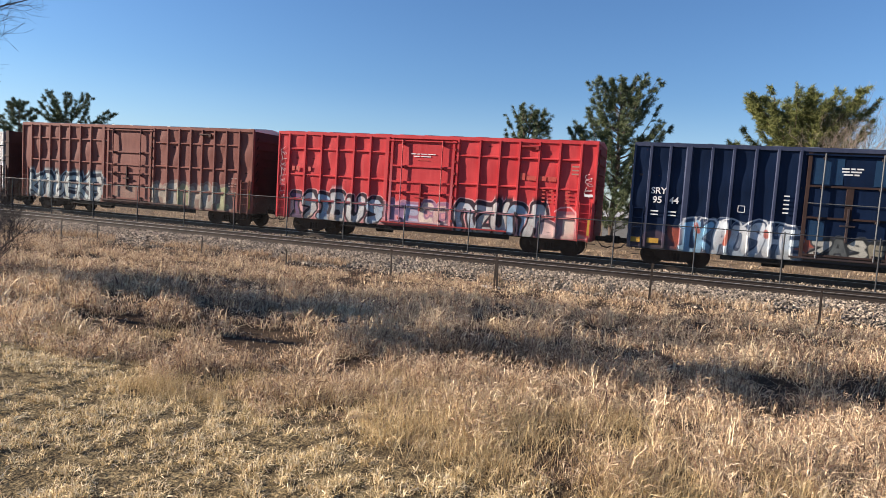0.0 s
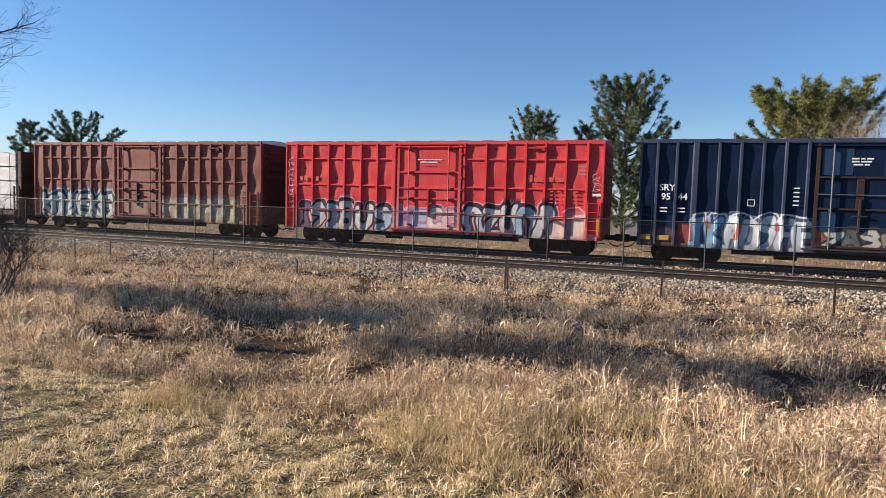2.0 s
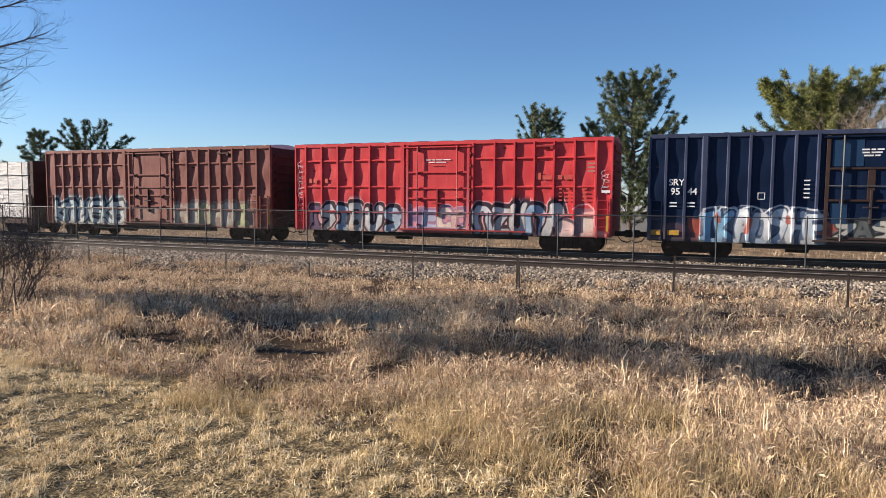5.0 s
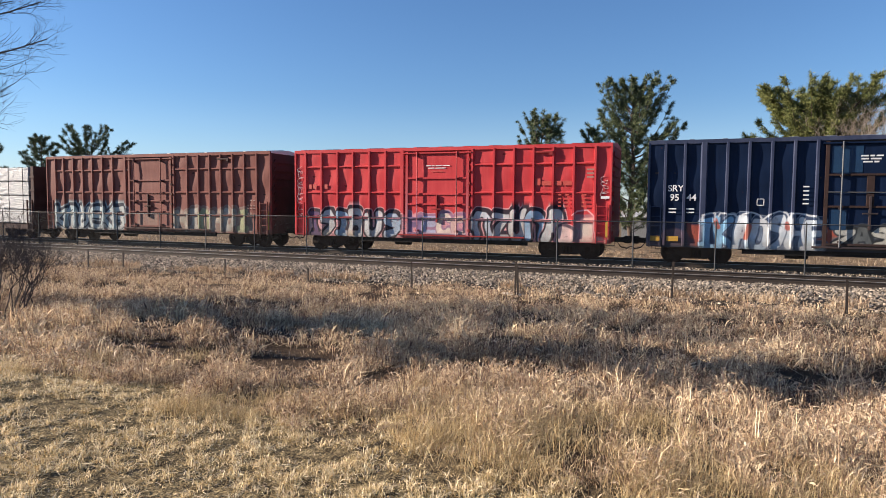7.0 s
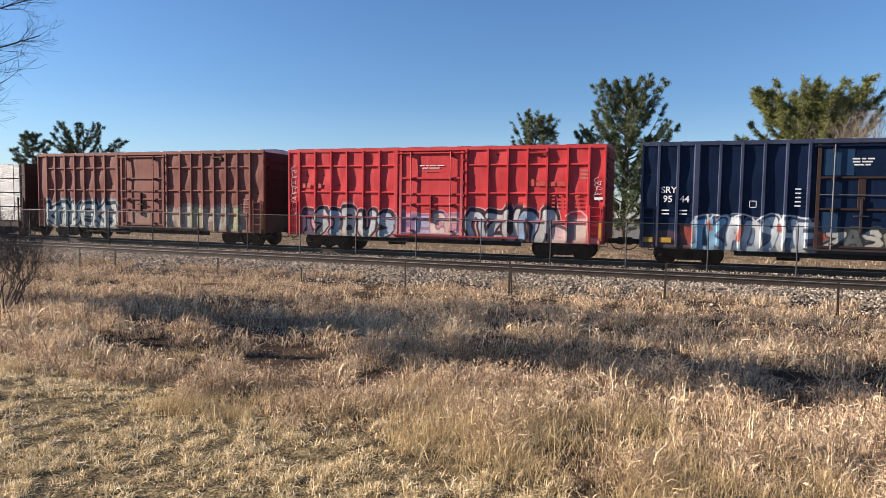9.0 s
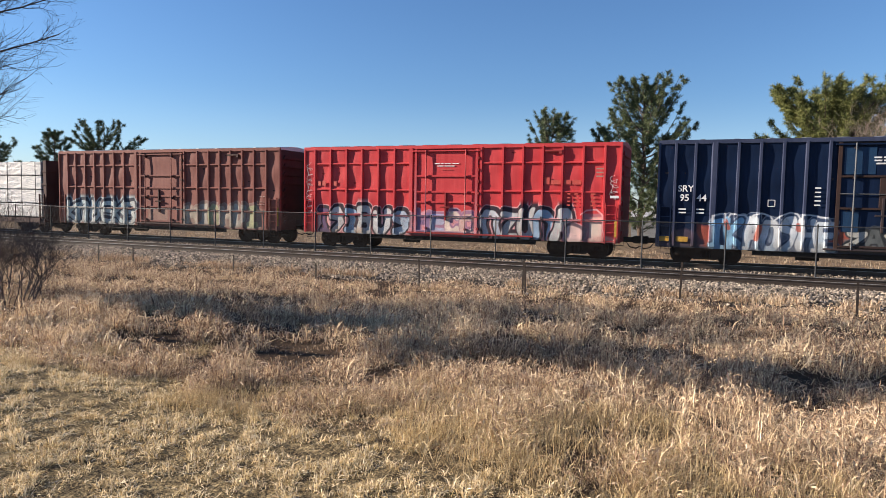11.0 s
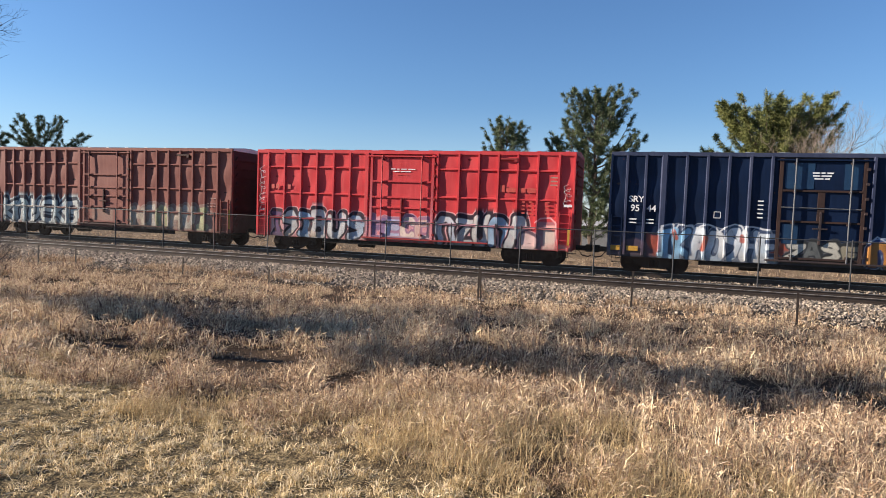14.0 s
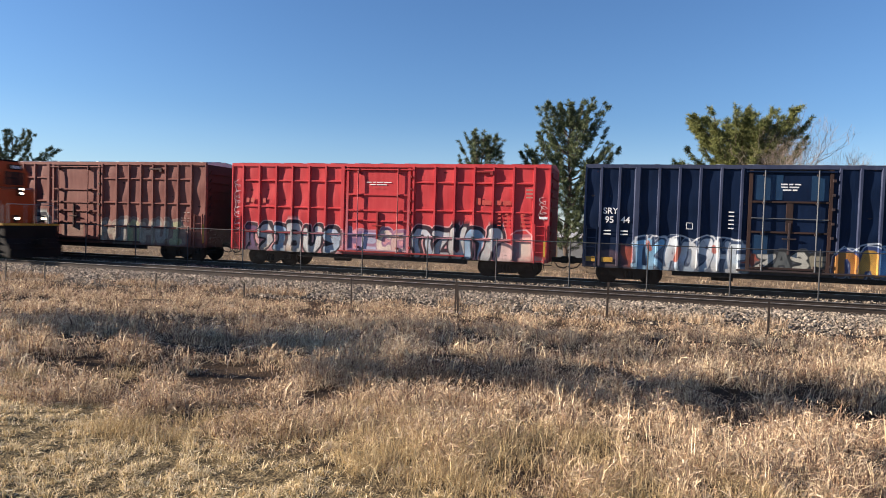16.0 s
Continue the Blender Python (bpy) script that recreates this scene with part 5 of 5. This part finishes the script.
def blades(name, px, py, h, width, lean, mat, label, seed, plume=0.0, lift=0.0, wind=0.1):
    """Bent tapering blades, each of two parts; some end in a seed head. lean: reach over height."""
    rng = np.random.default_rng(seed)
    k = len(px)
    az = rng.uniform(0, 2 * np.pi, k)
    la = rng.uniform(-np.pi, np.pi, k)
    ln = np.abs(rng.normal(lean, lean * 0.6, k)) * h
    d = np.stack([np.cos(la) * ln + wind * h * 0.5, np.sin(la) * ln, np.zeros(k)], 1)
    s = np.stack([np.cos(az), np.sin(az), rng.normal(0, 0.4, k)], 1) * width[:, None]
    b = np.stack([px, py, ground_z(px, py) - 0.015 + lift], 1)
    up = np.zeros((k, 3))
    up[:, 2] = h
    ratio = np.clip(ln / h, 0, 2.5)
    m = b + d * 0.35 + up * np.where(ratio > 1, 0.45, 0.62)[:, None]
    t = b + d + up * np.clip(1 - ratio * ratio * 0.28, -0.02, 1)[:, None]
    mw = np.where(rng.random(k) < plume, 2.2, 0.85)[:, None]
    v = np.stack([b - s, b + s, m + s * mw, m - s * mw, t], 1).reshape(-1, 3)
    i = (np.arange(k) * 5)[:, None]
    tris = np.concatenate([np.concatenate([i, i + 1, i + 2], 1), np.concatenate([i, i + 2, i + 3], 1), np.concatenate([i + 3, i + 2, i + 4], 1)])
    return tagged(mesh_np(name, v, tris, mat), label, "grass", kind="stuff")


def field_points(rng, n, power):
    """Random places in the field, thicker towards the camera and in clumps."""
    y = rng.uniform(2.0, 20.8, n)
    x = rng.uniform(-1.65, 0.5, n) * (y + 1.2) + rng.uniform(-1, 1, n)
    dist = np.hypot(x, y)
    c1, c2 = value_noise(x, y, 0.62, 1), value_noise(x, y, 0.2, 2)
    clump = np.clip((0.55 * c1 + 0.45 * c2 - 0.38) * 3.4, 0.015, 1)
    tall = (y > lawn_edge(x) + (c1 - 0.5) * 0.7) & (y < 20.1 + 0.5 * np.sin(x * 0.7) + 0.4 * np.sin(x * 2.3) + rng.normal(0, 0.25, n))
    keep = tall & (rng.random(n) < np.clip(4.2 / dist, 0, 1) ** power * clump)
    return x[keep], y[keep], dist[keep], clump[keep]


def grasses():
    rng = np.random.default_rng(12)
    straw = grass_mat("dry_tall_grass", [(0.2, (0.035, 0.02, 0.017)), (0.42, (0.18, 0.107, 0.074)), (0.6, (0.47, 0.32, 0.195)), (0.82, (0.86, 0.7, 0.45))], 0.5)
    pale = grass_mat("pale_leaves", [(0.22, (0.08, 0.045, 0.032)), (0.42, (0.28, 0.18, 0.105)), (0.62, (0.5, 0.36, 0.215)), (0.85, (0.74, 0.6, 0.42))], 0.4)

    def height(x, y, clump):
        big = value_noise(x, y, 2.2, 3)
        grow = np.clip((y - lawn_edge(x)) / 0.6, 0.35, 1)
        return (0.0 + 0.19 * big + 0.34 * clump) * np.interp(y, [3, 5, 7, 12, 19, 20.5], [0.62, 0.8, 1.0, 1.0, 0.85, 0.5]) * grow
    # bent leaves
    x, y, dist, c = field_points(rng, 1000000, 0.7)
    h = height(x, y, c) * rng.uniform(0.25, 0.75, len(x))
    blades("tall_grass", x, y, h, rng.uniform(0.0009, 0.002, len(x)) * np.clip(dist / 4, 1, 3.8), 0.95, straw, "tall dry tan and russet prairie grass", 3, 0.1)
    # upright stalks with seed heads
    x, y, dist, c = field_points(rng, 90000, 0.2)
    h = height(x, y, c) * rng.uniform(0.45, 1.05, len(x))
    blades("grass_stalks", x, y, h, rng.uniform(0.0008, 0.0017, len(x)) * np.clip(dist / 4, 1, 2.8), 0.5, straw, "upright dry grass stalks with seed heads", 5, 0.5)
    # curled leaves that catch the light on top
    x, y, dist, c = field_points(rng, 560000, 0.7)
    h = height(x, y, c)
    blades("curled_leaves", x, y, rng.uniform(0.018, 0.06, len(x)), rng.uniform(0.0012, 0.0028, len(x)) * np.clip(dist / 5, 1, 3.2), 1.5, pale, "pale curled dry leaves caught in the grass", 6, 0.3, h * rng.uniform(0.2, 0.75, len(x)))
    # sparse tufts on the foot of the stone bank and beyond the far track
    k = 16000
    x, y = rng.uniform(-34, 13, k), 20.3 + np.abs(rng.normal(0, 0.45, k))
    keep = value_noise(x, y, 0.8, 21) > 0.5
    x2, y2 = rng.uniform(-56, 18, 28000), rng.uniform(32.3, 46.0, 28000)
    keep2 = value_noise(x2, y2, 0.7, 22) > 0.42
    x, y = np.concatenate([x[keep], x2[keep2]]), np.concatenate([y[keep], y2[keep2]])
    blades("verge_grass", x, y, rng.uniform(0.08, 0.34, len(x)), rng.uniform(0.005, 0.011, len(x)), 0.7, pale, "sparse dry tufts along the railway bed", 14)
    # golden bunch grass: fountains of fine blades near the lawn
    tx, ty = [], []
    for _ in range(110):
        cx = rng.uniform(-6.5, 2.5) if rng.random() < 0.5 else rng.uniform(-2.6, 2.2)
        cy = lawn_edge(np.array([cx]))[0] + rng.uniform(0.05, 1.6) ** 1.5
        if cy < lawn_edge(np.array([cx]))[0] + 0.05:
            continue
        k = int(rng.uniform(90, 260))
        tx.append(rng.normal(cx, 0.12, k))
        ty.append(rng.normal(cy, 0.12, k))
    for cx, cy in ((-1.3, 4.55), (-1.05, 4.8), (-0.2, 4.5), (0.9, 4.2), (1.3, 3.9), (-2.6, 4.75), (-3.4, 4.9)):
        tx.append(rng.normal(cx, 0.16, 420))
        ty.append(rng.normal(cy, 0.14, 420))
    x, y = np.concatenate(tx), np.concatenate(ty)
    blades("bunch_grass", x, y, rng.uniform(0.07, 0.24, len(x)), rng.uniform(0.0009, 0.0018, len(x)), 0.8, grass_mat("golden_grass", [
        (0.2, (0.22, 0.145, 0.065)), (0.5, (0.46, 0.34, 0.165)), (0.8, (0.7, 0.56, 0.32))], 0.3), "golden clumps of fine bunch grass", 9)
    # short lawn: straw tufts over matted thatch
    n = 400000
    y = rng.uniform(1.6, 5.2, n)
    x = rng.uniform(-1.75, 0.7, n) * (y + 0.5)
    c = value_noise(x, y, 0.15, 7)
    c2 = value_noise(x, y, 0.055, 8)
    f = np.clip((0.5 * c + 0.5 * c2 - 0.36) * 3.6, 0.01, 1)
    keep = (y < lawn_edge(x) + 0.4) & (rng.random(n) < f)
    x, y, f = x[keep], y[keep], f[keep]
    h = (0.008 + 0.05 * f) * rng.uniform(0.5, 1.6, len(x))
    blades("lawn", x, y, h, rng.uniform(0.0015, 0.0034, len(x)), 1.0, grass_mat("mown_lawn", [
        (0.18, (0.11, 0.085, 0.035)), (0.36, (0.4, 0.3, 0.135)), (0.54, (0.68, 0.53, 0.28)), (0.78, (0.92, 0.79, 0.54))], 0.3),
        "short mown straw-yellow winter lawn", 4)


grasses()


# ---- what moves ----
def motions():
    speed, front = 17.3, -26.6
    walk(loco, [(t, pose(front - speed * (16 - t), NEAR_Y, 0)) for t in (0.0, 8.0, 16.0)])
    turn = math.degrees(speed / 0.53) / 30
    for ws, x in axles:
        walk(ws, [(i / 30, pose(x, 0, 0.53, 0, (i * turn) % 360, 0)) for i in range(0, 481)])


motions()
